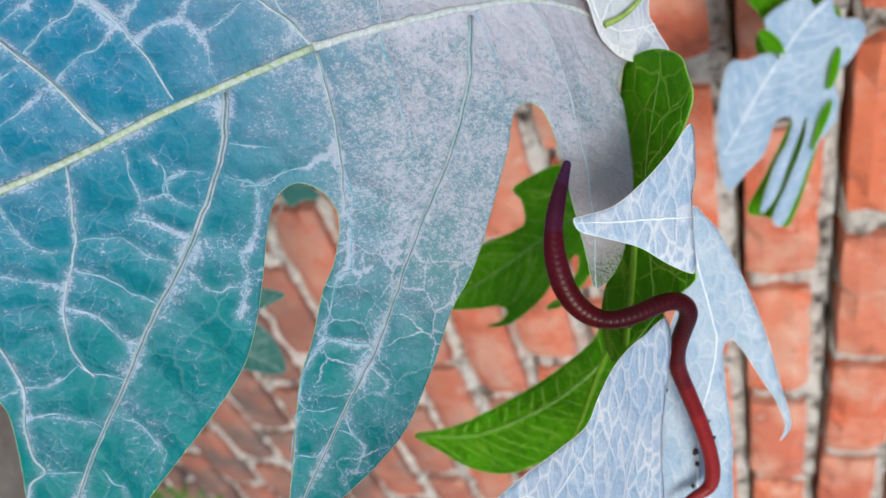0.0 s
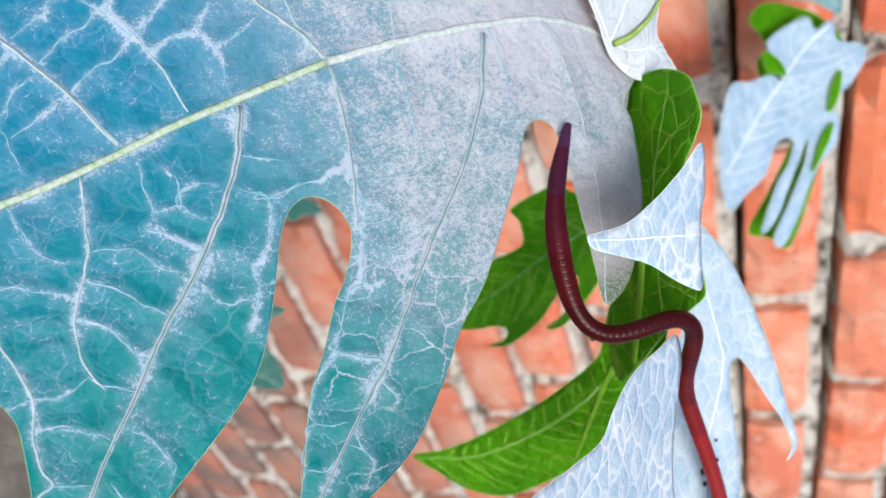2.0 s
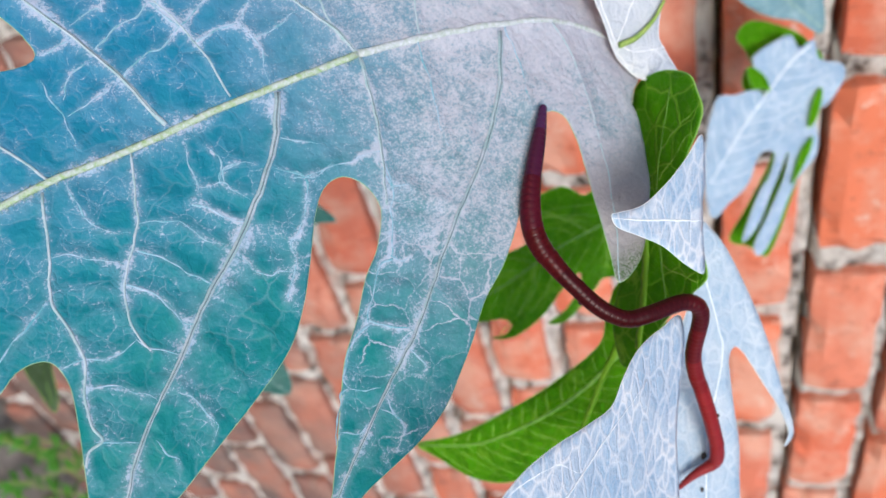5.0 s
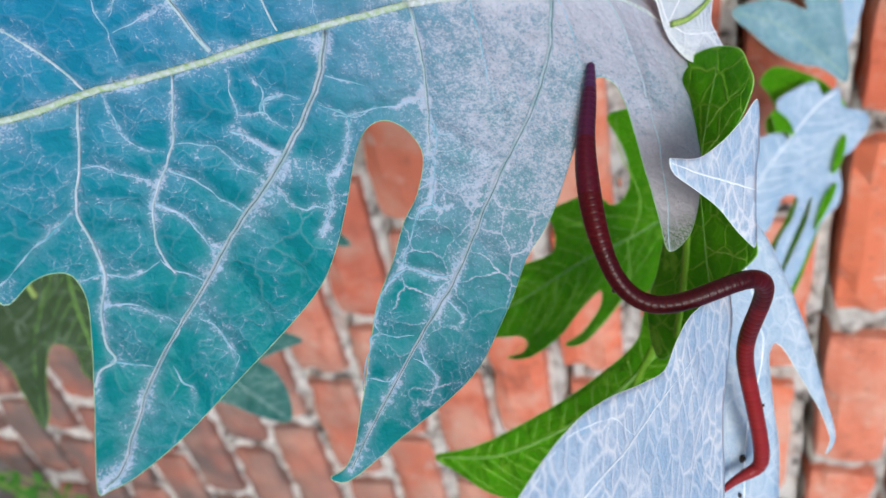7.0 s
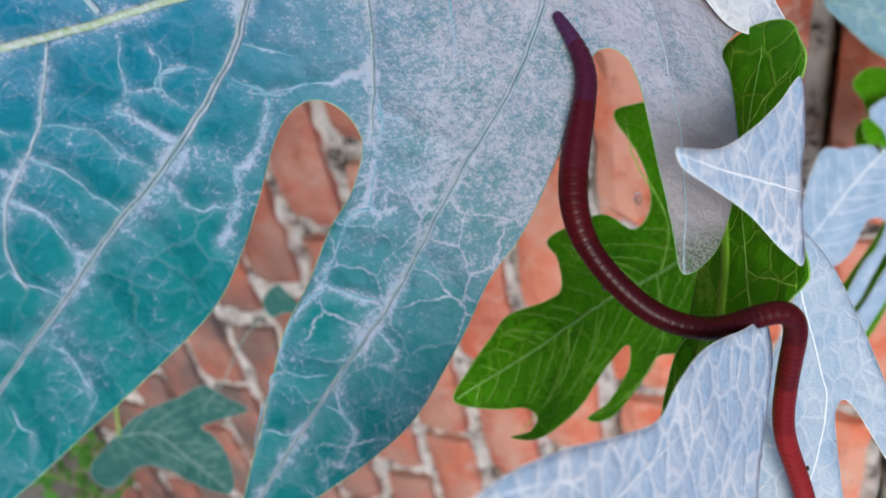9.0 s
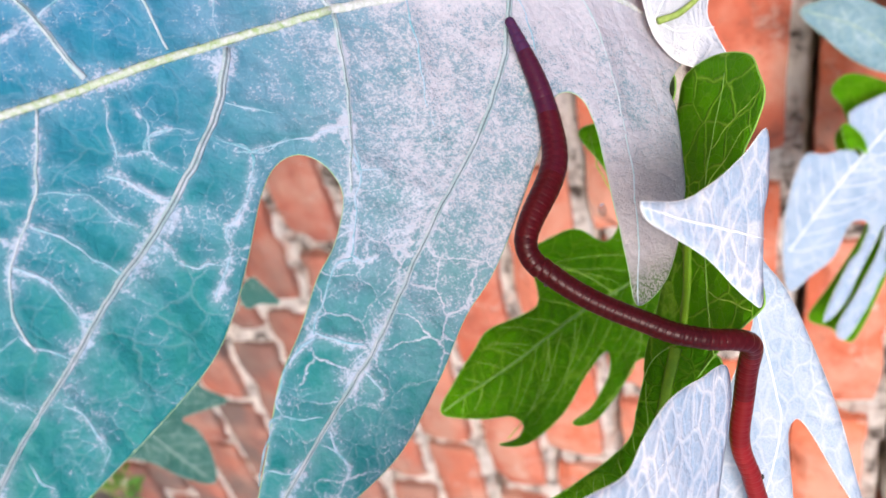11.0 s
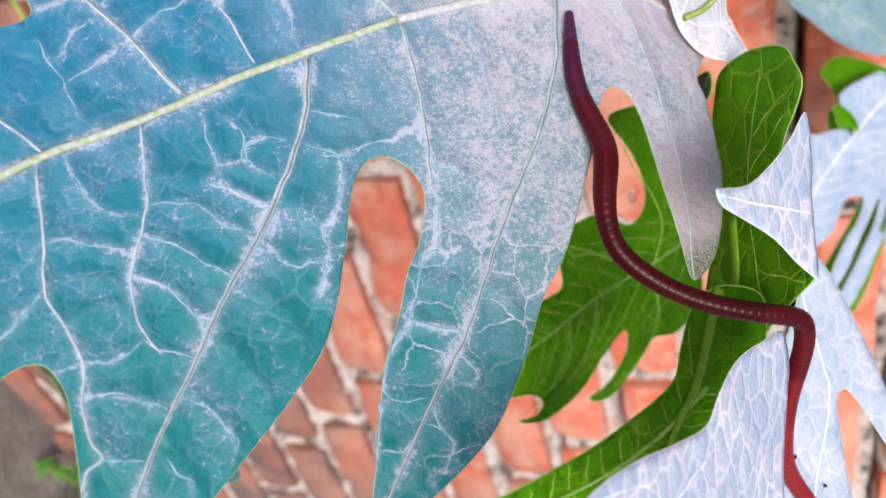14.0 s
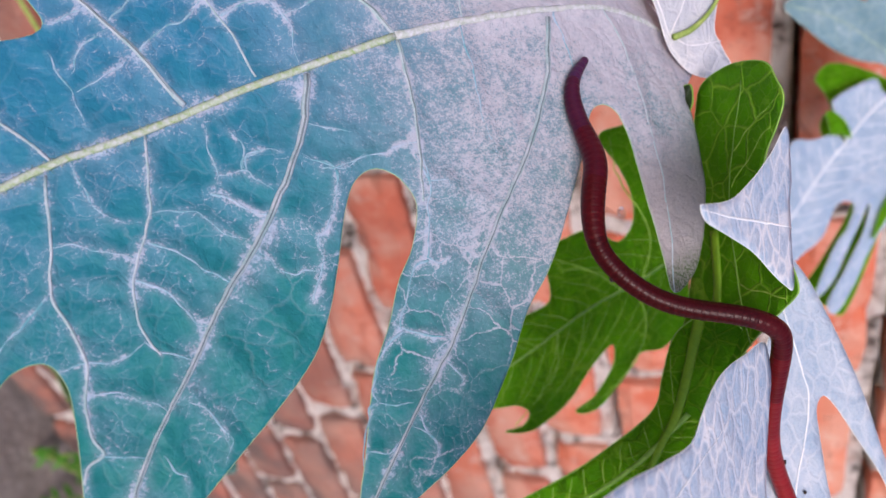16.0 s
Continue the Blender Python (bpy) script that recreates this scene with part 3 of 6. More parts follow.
# ---- margins of the blades, in millimetres on each blade ----
CROWN_EDGE = [(-1.2, -2), (-4.2, 6.3), (-8.5, 16), (-15.1, 29.1), (-15.1, 47.6), (-1.3, 59.3), (15.5, 54.8), (22.3, 38), (21.2, 22.3), (19.5, 10.3), (19.2, 2.2), (22.4, -2.9), (29.6, -14.9), (17, -13.7), (8.1, -11.4), (1.3, -6)]
CURL_EDGE = [(-14.5, 46.2), (-10.2, 53.5), (-0.3, 55.1), (9.5, 53.5), (19.7, 48.5), (23.3, 41.4), (25.2, 34.9), (21, 27.8), (15.2, 20.7), (12.3, 8.3), (18, -8.5), (21.1, -19.6), (19.3, -22.8), (13.1, -26.1), (-2.2, -34.6), (-17.7, -45.7), (-32.3, -53.4), (-38.1, -36.3), (-30.0, -17.1), (-22.8, 0.9), (-18.2, 16.6), (-18.8, 33.2)]
NIB_EDGE = [(-25.7, 54.8), (-18.8, 55.1), (-10.8, 54.3), (-9.9, 49.5), (-11.8, 45.9), (-16.5, 45), (-17.7, 48.3), (-23, 49.9), (-21.2, 51.6)]
FLAP_EDGE = [(-37.2, 3), (-33.4, 3.3), (-20.4, 4), (-6.8, 9.1), (4.9, 15.9), (14.7, 22.9), (17.3, 16.4), (17.7, 7.9), (15.8, 1.4), (16.9, -11), (18.4, -21.7), (12.7, -20.7), (1.8, -15.5), (-9.9, -9.1), (-23.2, -4.4), (-34.3, -0.6)]
LOWER_EDGE = [(16.8, 29.7), (2.4, 28.3), (-12.8, 25.4), (-24.6, 19.3), (-31.8, 12.8), (-47.1, 11.7), (-63.6, 12), (-79.3, 10), (-92.9, 4.6), (-104.9, -1.9), (-113.9, -7.6), (-120.4, -14.7), (-121.9, -23.5), (-104.3, -33.8), (-73, -47.8), (-36.7, -59.7), (13.2, -72.6), (14.8, -47.8), (13.7, -18.8), (16.3, 2.4), (20.8, 20.2)]
RIGHT_EDGE = [(-20.7, 81.6), (-15.1, 78), (-9.5, 71.2), (-1.6, 56.5), (7.6, 35.8), (15.5, 10.1), (19.9, -3.8), (19.4, -9.4), (15.7, -13), (17.4, -9.5), (17.7, -5.8), (13.3, 4.5), (7.5, 13), (-1, 26.4), (-5.9, 30.8), (-9, 25.7), (-7.6, 11), (-5.4, -7.5), (-5.4, -26.1), (-5.3, -52.2), (-15.3, -69.7), (-29.9, -71.8), (-36, -46.8), (-35, -10), (-33.1, 25.4), (-28.3, 42.2), (-21.1, 60.7)]
GREEN_EDGE = [(21.5, 92), (29.2, 95.8), (39.1, 94.2), (54.8, 72.5), (63.8, 39.5), (69.7, 4.6), (57.7, -11.3), (44.4, -12.6), (35, -26.7), (21.7, -38.6), (12, -37), (22.1, -30.2), (30.9, -16.8), (30.3, -5.3), (19.8, -14.1), (7.1, -31.9), (-9.6, -42.8), (-23, -40.6), (-14.2, -39.3), (-11.1, -33.1), (-17.1, -27.7), (-30.5, -26.3), (-47.7, -20.2), (-40.9, -7.6), (-30.6, 5.5), (-23.7, 13.4), (-7.6, 17.8), (-0.6, 22.5), (-2, 35.1), (-6.7, 43.2), (3.7, 48.8), (18.2, 52.1), (31.2, 44.7), (38.6, 51.9), (38, 64.7), (31.5, 78.2)]
GLOW_EDGE = [(-61.3, -35.2), (-42.5, -25.3), (-23.7, -10.7), (-0.7, 10), (17.6, 30), (30, 47), (32, 60), (35, 76), (44, 84), (56, 78), (53, 39.2), (40, 17.8), (28.2, -8.4), (19.2, -19.2), (4, -33.9), (-13.6, -46), (-31.9, -48.3), (-48.5, -41.7)]
FAR_EDGE = [(-43.5, -4.5), (-27.9, -0.7), (-12.3, 2.6), (-4.9, -3.2), (-6.5, 4), (-14.3, 22.7), (-11, 29.9), (1.6, 37.2), (15.1, 41.9), (21.6, 32), (32.8, 37.6), (37, 23.2), (52.5, 18.9), (56.8, 10), (45.3, -8.9), (33.1, -19.3), (35.8, -35.7), (32.4, -51.7), (19.7, -65.9), (10.6, -83.6), (3.7, -101.2), (-9.9, -124), (-16.4, -118.8), (-5, -94.7), (5.5, -72.6), (11.1, -54.9), (11.3, -46.5), (-2.6, -78.4), (-14, -103.5), (-25.1, -112.4), (-12.2, -77.2), (-3.2, -63.9), (1.5, -46.6), (-10, -46.8), (-19.2, -68.5), (-33.5, -82.2), (-49, -92.9), (-52.9, -48.9)]
FG1_EDGE = [(-19.7, 17.2), (-17, 19.5), (-11.2, 16.4), (-5.5, 10.2), (-2.6, 0.4), (-9.2, 3.5), (-14.1, 2.5), (-17.6, 8.3)]
FG2_EDGE = [(26.2, -26.9), (29.7, -10.4), (35.2, 0.8), (37.4, -3.6), (33.9, -19.3), (29.4, -26.9)]
FG3_EDGE = [(16.4, -57.1), (21.9, -43.8), (29.2, -35.7), (28.1, -44.6), (22.1, -57.1), (13, -71.3)]
FARGREEN_EDGE = [(-20.6, 45.1), (-9.3, 56.5), (15.2, 50.9), (35.1, 38.9), (48, 14.4), (28.8, -57), (5.6, -118.7), (-3.4, -127.4), (-14.2, -118.8), (-29.5, -112.4), (-15.9, -88.2), (6.9, -43.9), (-1.5, -17.4), (-14.6, 2.5), (-16.6, 12.8), (-12.1, 19.1), (-3.4, 2.7), (-11.9, 31.7)]
FAR2_EDGE = [(-96.4, 57.3), (-76, 66.1), (-58.3, 65.4), (-41, 59.2), (-46.8, 74), (-37.5, 78.3), (-18.9, 68), (-12.1, 53.2), (-2.9, 7.3), (-24.9, 16.3), (-40.8, 19.1), (-59.4, 26.8), (-78.3, 40.4)]
FAR2W_EDGE = [(-16.4, 107.8), (2.3, 116.3), (6.8, 74.6), (-1.9, 31.8), (-9.9, 57.5)]
FAR2G_EDGE = [(-47.1, 86.6), (-37.6, 79.2), (-25.3, 65.8), (-13.4, 48.9), (-4.1, 36.1), (-9.9, 74.4), (-11.2, 103.7), (-32.4, 115.8), (-48.6, 103.3)]
SHADE_EDGE = [(-79.9, -29.4), (-58, 2.1), (-38.1, 20.1), (-13.5, 31), (4.6, 40.9), (22.9, 31.5), (39.1, 22.5), (18.3, 14.5), (3.2, 7.5), (14.6, -0.5), (25.7, -19.1), (28, -45.5), (-0, -38.9), (-22.6, -27.4), (-42.7, -25.5), (-62.6, -44.2)]
SHADE2_EDGE = [(48.2, 110.3), (57.5, 122.2), (65.5, 117.4), (80.2, 102.2), (64.6, 101.3), (54.3, 97.5)]
DARK_EDGE = [(-69.4, 47.8), (-43.5, 69.1), (-21.1, 81.1), (2.2, 86.2), (22.2, 74.6), (33.1, 44.7), (43.3, -38.3), (26.4, -37.4), (16.3, -16.8), (-2.7, -12.1), (-6, -38.5), (-2.4, -69.2), (-6.7, -81.8), (-22.8, -55.1), (-33.9, -33.9), (-54.5, -10.2)]

# ---- the large lobed leaf in front ----
MAIN_LOW = [(-77.9, -16.8), (-70.8, -13.2), (-65.6, -12.6), (-61.8, -14.9), (-60.5, -21.6), (-62.3, -31.4), (-65.7, -44.8), (-69.3, -57.6), (-71.1, -65.8), (-68.4, -66.2), (-62.5, -65.5), (-49.8, -60.9), (-34.6, -53.2), (-20.2, -45.9), (-6.2, -37.5), (2.2, -28.4), (9.9, -16.8), (17.2, -4.5), (23.3, 2.1), (30, 3.2), (35.3, -1.8), (36.4, -10.5), (30.3, -20.8), (23, -27.7), (15.2, -37.6), (6.7, -46.8), (-0.6, -59.2), (-7.6, -71), (-12.6, -79.2), (-16.9, -83.2), (-20.9, -84), (-17.3, -86.3), (-7.9, -84.2), (-0.5, -81.7), (14.5, -77.8), (27.2, -72.6), (41.7, -60.5), (53.7, -49.1), (67.3, -39.3), (91.3, -14.2)]
MAIN_RIGHT = [(96.7, -6.9), (101.3, -2.5), (106.3, -2.5), (109.5, -6.1), (109.7, -11.2), (108.8, -17.8), (105.9, -28.4), (102.6, -40.7), (99.3, -52.7), (96.7, -61.2), (98.2, -62.9), (103.2, -62), (109.9, -58.8), (117.1, -52.6), (126.4, -42.8), (131.1, -36.7), (137.6, -25), (142.6, -15.3), (145.5, -6.9)]
MAIN_STALK = [(165, 2), (184, 8), (194, 20), (190, 40), (182, 72), (166, 108), (142, 114), (122, 84), (108, 64)]
MAIN_TOP = [(91.1, 56.2), (83, 80.1), (64.6, 99.8), (41.4, 103.5), (38.6, 86.7), (36, 75), (19, 77), (0, 88), (-19.3, 91.5), (-41.7, 87.6), (-36, 71.2), (-36, 63.5), (-49.1, 63.6), (-63.8, 67.5), (-82.7, 63.4), (-100.3, 53.5), (-112.9, 41), (-104.8, 33.5), (-94.2, 25.3), (-89.2, 16.6), (-95.3, 10.6), (-108.4, 2.7), (-119.1, -7.9), (-109.2, -11.1), (-97.9, -10.5), (-86.4, -6.7), (-80, -5.6)]


def main_bend(x, y):
    """Nearly flat, falling away towards the stalk and at the lobes' tips."""
    x = min(x, 215.0)
    return 0.1 + 0.0187 * x - 0.0425 * y + (0.0212 * x * x - 0.0395 * x * y + 0.0375 * y * y - 0.45 * max(x - 90, 0) ** 2 - 0.15 * max(-y - 60, 0) ** 2) / 100


MAIN_VEINS = [([(51.4, 37.2), (74.7, 35.3), (99.1, 32.2), (123, 27.6), (139.9, 21.5), (155.2, 12.8)], 1.3, 1.0)]
MAIN_VEINS += [([(22.6, 33.7), (15.7, 20.6), (6.4, 9), (-5.6, -2.6), (-21, -15.4), (-34.7, -28.3), (-53.1, -45.9), (-63.9, -61.8), (-69.5, -65.5)], 1.1, 0.5), ([(51.6, 35.7), (47.9, 17.7), (43.5, 3.2), (38.5, -10.1)], 0.8, 0.4), ([(101, 29.1), (89.7, 9.6), (73.6, -8.3), (56.4, -22.9), (42.1, -36.3), (28.3, -49.2), (14.2, -59.5), (-2.8, -72.9), (-15.7, -84.1)], 1.0, 0.45), ([(103.7, 30.4), (102.8, 18.9), (100.4, 8.7), (98.5, 3.8)], 0.4, 0.2), ([(122.8, 27.3), (124.8, 14.9), (121.6, -5.1), (114.4, -27.1), (106, -45.7), (96.7, -62.7)], 0.5, 0.3)]
MAIN_VEINS += [([(-47.9, 28), (-52.4, 12.3), (-56.4, 0.9), (-55.2, -8.4), (-55, -16.9), (-58.3, -26.4), (-59.5, -34.2), (-59, -38), (-62.6, -39.3), (-64.8, -42.6)], 0.6, 0.4), ([(-56.4, 0.9), (-65.1, -4), (-73.7, -10.1), (-84.5, -16.1)], 0.45, 0.25), ([(51.4, 36.2), (48.3, 46.4), (42.2, 55.7), (35.7, 67.6), (29.4, 82.5)], 0.8, 0.4), ([(-11.2, 35.4), (-17.2, 52.5), (-24, 66.3), (-32.6, 81)], 0.8, 0.4)]
MAIN_VEINS += [([(9, 37.2), (7.5, 49.6), (4.1, 62.6), (0.1, 70.6)], 0.55, 0.25), ([(-45, 30.9), (-52.5, 43.4), (-63.2, 55.9)], 0.6, 0.4), ([(51.2, 36.7), (47.7, 48.3), (47.5, 63.2), (51, 74.7)], 0.6, 0.4), ([(72.5, 34.6), (75.8, 45), (82.2, 61.8)], 0.5, 0.3), ([(71.3, 34.9), (69.4, 21.7), (66.4, 9.9), (64.9, -4.4)], 0.35, 0.2), ([(-23, 30.9), (-26.9, 17.8), (-30, 10.3), (-37.8, -1.6), (-40.4, -8.9), (-40.8, -17), (-39.2, -21.9)], 0.55, 0.3)]
# cross veins that tie the side veins together
MAIN_VEINS += [([(-3.0, 25.4), (-1.9, 19.5), (-3.5, 14.7)], 0.32, 0.21), ([(-8.5, 28.5), (-9.7, 20.4), (-10.1, 15.1), (-13.0, 12.6)], 0.32, 0.21), ([(-10.1, 15.1), (-4.3, 13.9), (-1.6, 10.6), (2.1, 7.3)], 0.32, 0.21), ([(-12.7, 12.1), (-9.0, 7.7), (-4.8, 3.2), (-1.7, 0.9)], 0.42, 0.27), ([(-27.0, 17.3), (-23.0, 16.8), (-17.8, 15.2)], 0.24, 0.16), ([(-28.8, 11.8), (-23.7, 10.2), (-18.2, 7.3), (-14.7, 1.5), (-9.4, -3.8)], 0.32, 0.21), ([(-32.4, 5.1), (-28.8, 2.5), (-24.9, -1.9), (-22.1, -6.8), (-17.1, -11.2)], 0.42, 0.27), ([(-37.7, -3.3), (-33.7, -7.2), (-30.7, -11.2), (-29.1, -16.6), (-25.2, -20.0)], 0.42, 0.27)]
MAIN_VEINS += [([(-41.7, -17.5), (-39.4, -20.9), (-35.9, -23.7), (-32.0, -26.8)], 0.32, 0.21), ([(-49.7, -19.3), (-45.8, -18.7), (-41.7, -17.5)], 0.32, 0.21), ([(-53.1, 11.8), (-49.1, 10.8), (-44.0, 8.2), (-39.9, 4.9), (-37.0, 2.0)], 0.32, 0.21), ([(-53.5, 2.0), (-50.1, 1.9), (-45.5, -0.2), (-39.4, -4.0)], 0.24, 0.16), ([(-54.0, -8.2), (-49.0, -6.6), (-42.6, -8.5)], 0.24, 0.16), ([(-60.1, -16.6), (-54.3, -17.5), (-49.7, -19.3)], 0.32, 0.21), ([(-56.5, -24.1), (-51.8, -26.7), (-46.9, -30.2), (-41.6, -35.4)], 0.32, 0.21), ([(-60.3, -37.0), (-55.5, -40.5), (-49.8, -44.1)], 0.32, 0.21), ([(-41.1, 29.7), (-41.3, 23.7), (-40.1, 17.7), (-37.6, 12.9), (-31.7, 10.3)], 0.32, 0.21)]
MAIN_VEINS += [([(2.4, 1.8), (5.5, -4.1), (7.7, -8.9)], 0.24, 0.16), ([(19.1, 6.9), (16.8, 0.5), (11.0, -7.6), (7.5, -9.4), (6.6, -13.9), (3.7, -19.2), (0.0, -24.0)], 0.42, 0.27), ([(12.3, 13.6), (19.1, 6.9), (24.7, 6.9), (29.5, 8.5)], 0.32, 0.21), ([(-7.4, -7.6), (-3.5, -15.3), (0.6, -15.5), (4.1, -17.2)], 0.32, 0.21), ([(-14.5, -14.6), (-11.4, -21.4), (-9.3, -30.9), (-11.0, -36.0), (-18.3, -41.8)], 0.24, 0.16), ([(-26.0, -25.4), (-22.9, -34.2), (-21.3, -40.8), (-23.7, -45.4)], 0.24, 0.16), ([(-36.8, -34.9), (-33.7, -41.1), (-32.6, -47.7), (-35.2, -51.6)], 0.32, 0.21), ([(-4.3, 13.9), (-1.9, 17.3), (3.5, 17.8)], 0.32, 0.21)]
MAIN_VEINS += [([(-33.3, 64.2), (-28.5, 65.1), (-25.8, 65.7)], 0.42, 0.27), ([(-34.0, 51.3), (-27.7, 57.8), (-21.0, 59.0)], 0.32, 0.21), ([(-33.5, 46.0), (-26.2, 48.3), (-19.5, 51.3)], 0.32, 0.21), ([(-16.1, 51.7), (-9.8, 55.5), (-2.5, 57.3), (4.0, 61.0), (14.3, 67.2), (16.5, 68.3)], 0.42, 0.27), ([(-20.0, 61.2), (-13.8, 65.3), (-6.6, 67.5), (-2.1, 70.2), (1.1, 69.9), (3.6, 74.0)], 0.42, 0.27), ([(-23.8, 69.8), (-16.2, 72.9), (-14.0, 72.6), (-11.5, 76.7), (-7.8, 76.1)], 0.32, 0.21), ([(3.3, 61.2), (-0.1, 69.0), (-5.2, 76.7)], 0.42, 0.27), ([(6.6, 55.2), (12.8, 57.6), (19.7, 57.2)], 0.42, 0.27), ([(20.4, 56.9), (22.6, 60.0), (26.8, 63.3)], 0.32, 0.21)]
MAIN_VEINS += [([(20.4, 56.9), (23.2, 50.9), (23.0, 44.1), (21.2, 37.0)], 0.32, 0.21), ([(23.4, 51.4), (30.7, 53.4), (36.3, 55.4), (39.7, 56.9)], 0.32, 0.21), ([(-7.5, 36.6), (-2.3, 48.1), (6.6, 51.0)], 0.24, 0.16), ([(-8.5, 32.3), (-8.9, 24.5), (-9.6, 15.8)], 0.24, 0.16), ([(17.5, 21.4), (21.4, 18.0), (28.4, 14.9)], 0.32, 0.21), ([(-3.5, 13.4), (-0.8, 17.7), (2.8, 18.1), (7.8, 15.6)], 0.32, 0.21), ([(12.8, 13.0), (19.3, 7.1), (26.8, 7.4)], 0.32, 0.21), ([(15.6, 7.8), (25.0, 7.0), (29.7, 7.4), (34.2, 6.1), (38.7, 7.0), (44.0, 6.3)], 0.42, 0.27), ([(44.4, 7.1), (43.4, -0.0), (42.4, -7.1), (42.3, -9.4)], 0.32, 0.21)]
MAIN_VEINS += [([(67.6, 17.2), (62.5, 5.6)], 0.24, 0.16), ([(41.6, -4.9), (47.3, -6.8), (48.1, -9.4)], 0.32, 0.21), ([(41.6, 3.5), (43.1, -3.7), (41.8, -7.5), (38.4, -13.6), (35.4, -19.8), (32.5, -24.9)], 0.42, 0.27), ([(32.5, -24.9), (34.3, -27.8), (38.0, -27.3)], 0.32, 0.21), ([(32.5, -24.9), (28.0, -26.5), (23.6, -31.3), (18.2, -38.1), (17.4, -39.8)], 0.42, 0.27), ([(17.4, -39.8), (22.1, -43.1), (28.2, -47.1)], 0.42, 0.27), ([(17.4, -39.8), (11.3, -43.0), (6.2, -47.5), (4.7, -50.8), (4.4, -54.7)], 0.42, 0.27), ([(4.4, -54.7), (8.8, -57.4), (13.1, -59.1)], 0.32, 0.21), ([(4.4, -54.7), (0.9, -55.9), (-2.4, -61.2), (-6.2, -67.1)], 0.42, 0.27)]
MAIN_VEINS += [([(28.2, -47.1), (22.7, -46.5), (18.5, -48.5)], 0.24, 0.16), ([(25.5, -39.5), (27.1, -35.0), (34.1, -35.1)], 0.24, 0.16), ([(25.8, -52.1), (27.9, -58.4), (26.1, -60.6)], 0.32, 0.21), ([(12.8, -62.0), (13.7, -68.5), (14.3, -71.8)], 0.32, 0.21), ([(40.6, -39.7), (42.5, -45.4), (44.4, -50.6), (42.1, -55.9)], 0.24, 0.16), ([(-4.3, -64.1), (1.4, -66.6), (6.0, -65.5)], 0.32, 0.21), ([(41.8, -7.5), (47.7, -11.6), (55.0, -15.2)], 0.24, 0.16), ([(38.0, -15.6), (45.5, -18.7)], 0.24, 0.16)]
MAIN_VEINS += [([(-37, 57.2), (-35.3, 47.7), (-34.7, 37)], 0.30, 0.20), ([(-7.7, 32.2), (-8.2, 20.5), (-11.1, 12.2)], 0.24, 0.16), ([(86.5, 14.2), (77.4, 8.1), (73.2, -1.2)], 0.24, 0.16), ([(-47.1, -43.9), (-45.1, -49.2), (-44.6, -53)], 0.30, 0.20), ([(10.3, -64), (13.8, -69.7), (13.4, -73.7)], 0.30, 0.20)]
MAIN_NET = np.array([(p.x, p.y) for line in [v[0] for v in MAIN_VEINS] + [[(-107.6, 26.9), (-82.8, 28), (-68.4, 27.9), (-58.2, 28.3), (-45.5, 30.3), (-22.5, 31.9), (6.2, 34.9), (28.1, 36.1), (51.4, 37.2)]] for p in spline(line, False, 5)])


def quilted(x, y):
    """The blade sinks between its veins."""
    d = math.sqrt(np.min((MAIN_NET[:, 0] - x) ** 2 + (MAIN_NET[:, 1] - y) ** 2))
    return main_bend(x, y) + 1.0 * math.exp(-(d / 3.2) ** 2)


MAIN_H = wavy(3, 0.8, quilted)
CROWN_RIBS = [([(0, 0), (9.2, -2.7), (21.9, -0.9)], 0.35, 0.2), ([(0, 0), (6.5, 12.2), (13.6, 28), (14.4, 49.1)], 0.4, 0.2), ([(0, 0), (-5.7, 14.1), (-9.3, 31.2)], 0.4, 0.2)]
CROWN_LINES = [([(0, 0), (0.4, 12.2), (1.4, 27.7)], 0.3, 0.2), ([(0, 0), (11.6, 4.3), (18.5, 10.3)], 0.3, 0.2), ([(0, 0), (8, -6.7), (18.2, -11.1)], 0.3, 0.2)]
CROWN_LINES += [(line, 0.26, 0.15) for line in ([(0, 0), (2.9, 14.4), (3.8, 27.8)], [(0, 0), (-0.8, 15.3), (-3.4, 29.5)], [(0, 0), (6, 12.4), (10, 24)], [(0, 0), (7.9, 8.5), (13.8, 16.2)], [(0, 0), (9.4, 5), (17, 9.3)], [(0, 0), (10.8, 2.5), (19.9, 4.2)], [(0, 0), (6.6, 9.5), (11.3, 18.2)], [(0, 0), (-3.1, 5.6), (-8, 10.2)], [(0, 0), (4.3, 2.5), (6.6, 4.3)])]
leaf_main = leaf((0.0975, 0.1660, 1.0917), "large lobed papaya leaf, teal underside with white powdery bloom", "papaya leaves", [
    (pose(0.0975, 0.1660, 1.0917, -31.51, -44.09, 78.85), MAIN_LOW + MAIN_RIGHT + MAIN_STALK + MAIN_TOP, MAIN_H, MAIN, RIB,
     [([(-107.6, 26.9), (-82.8, 28), (-68.4, 27.9), (-58.2, 28.3), (-45.5, 30.3), (-22.5, 31.9), (6.2, 34.9), (28.1, 36.1), (51.4, 37.2)], 0.88, 1.15)],
     MAIN_VEINS, ""),
    (pose(0.1104, 0.2773, 1.1873, 1.72, -49.96, 56.41), CROWN_EDGE, wavy(71, 1.2), CROWN, CROWN_RIB, CROWN_RIBS, CROWN_LINES, "pale folded lobe beside the leaf stalk")])
part("green_rib", tube_mesh([Vector(p) - Vector((0.0975, 0.1660, 1.0917)) for p in spline([(0.1104, 0.2764, 1.1886), (0.1107, 0.2818, 1.1943), (0.1083, 0.2889, 1.2001), (0.1041, 0.2953, 1.2040)], False, 6)], (0.0012, 0.0006), 8), STALK, leaf_main, "yellow-green rib in the folded lobe")
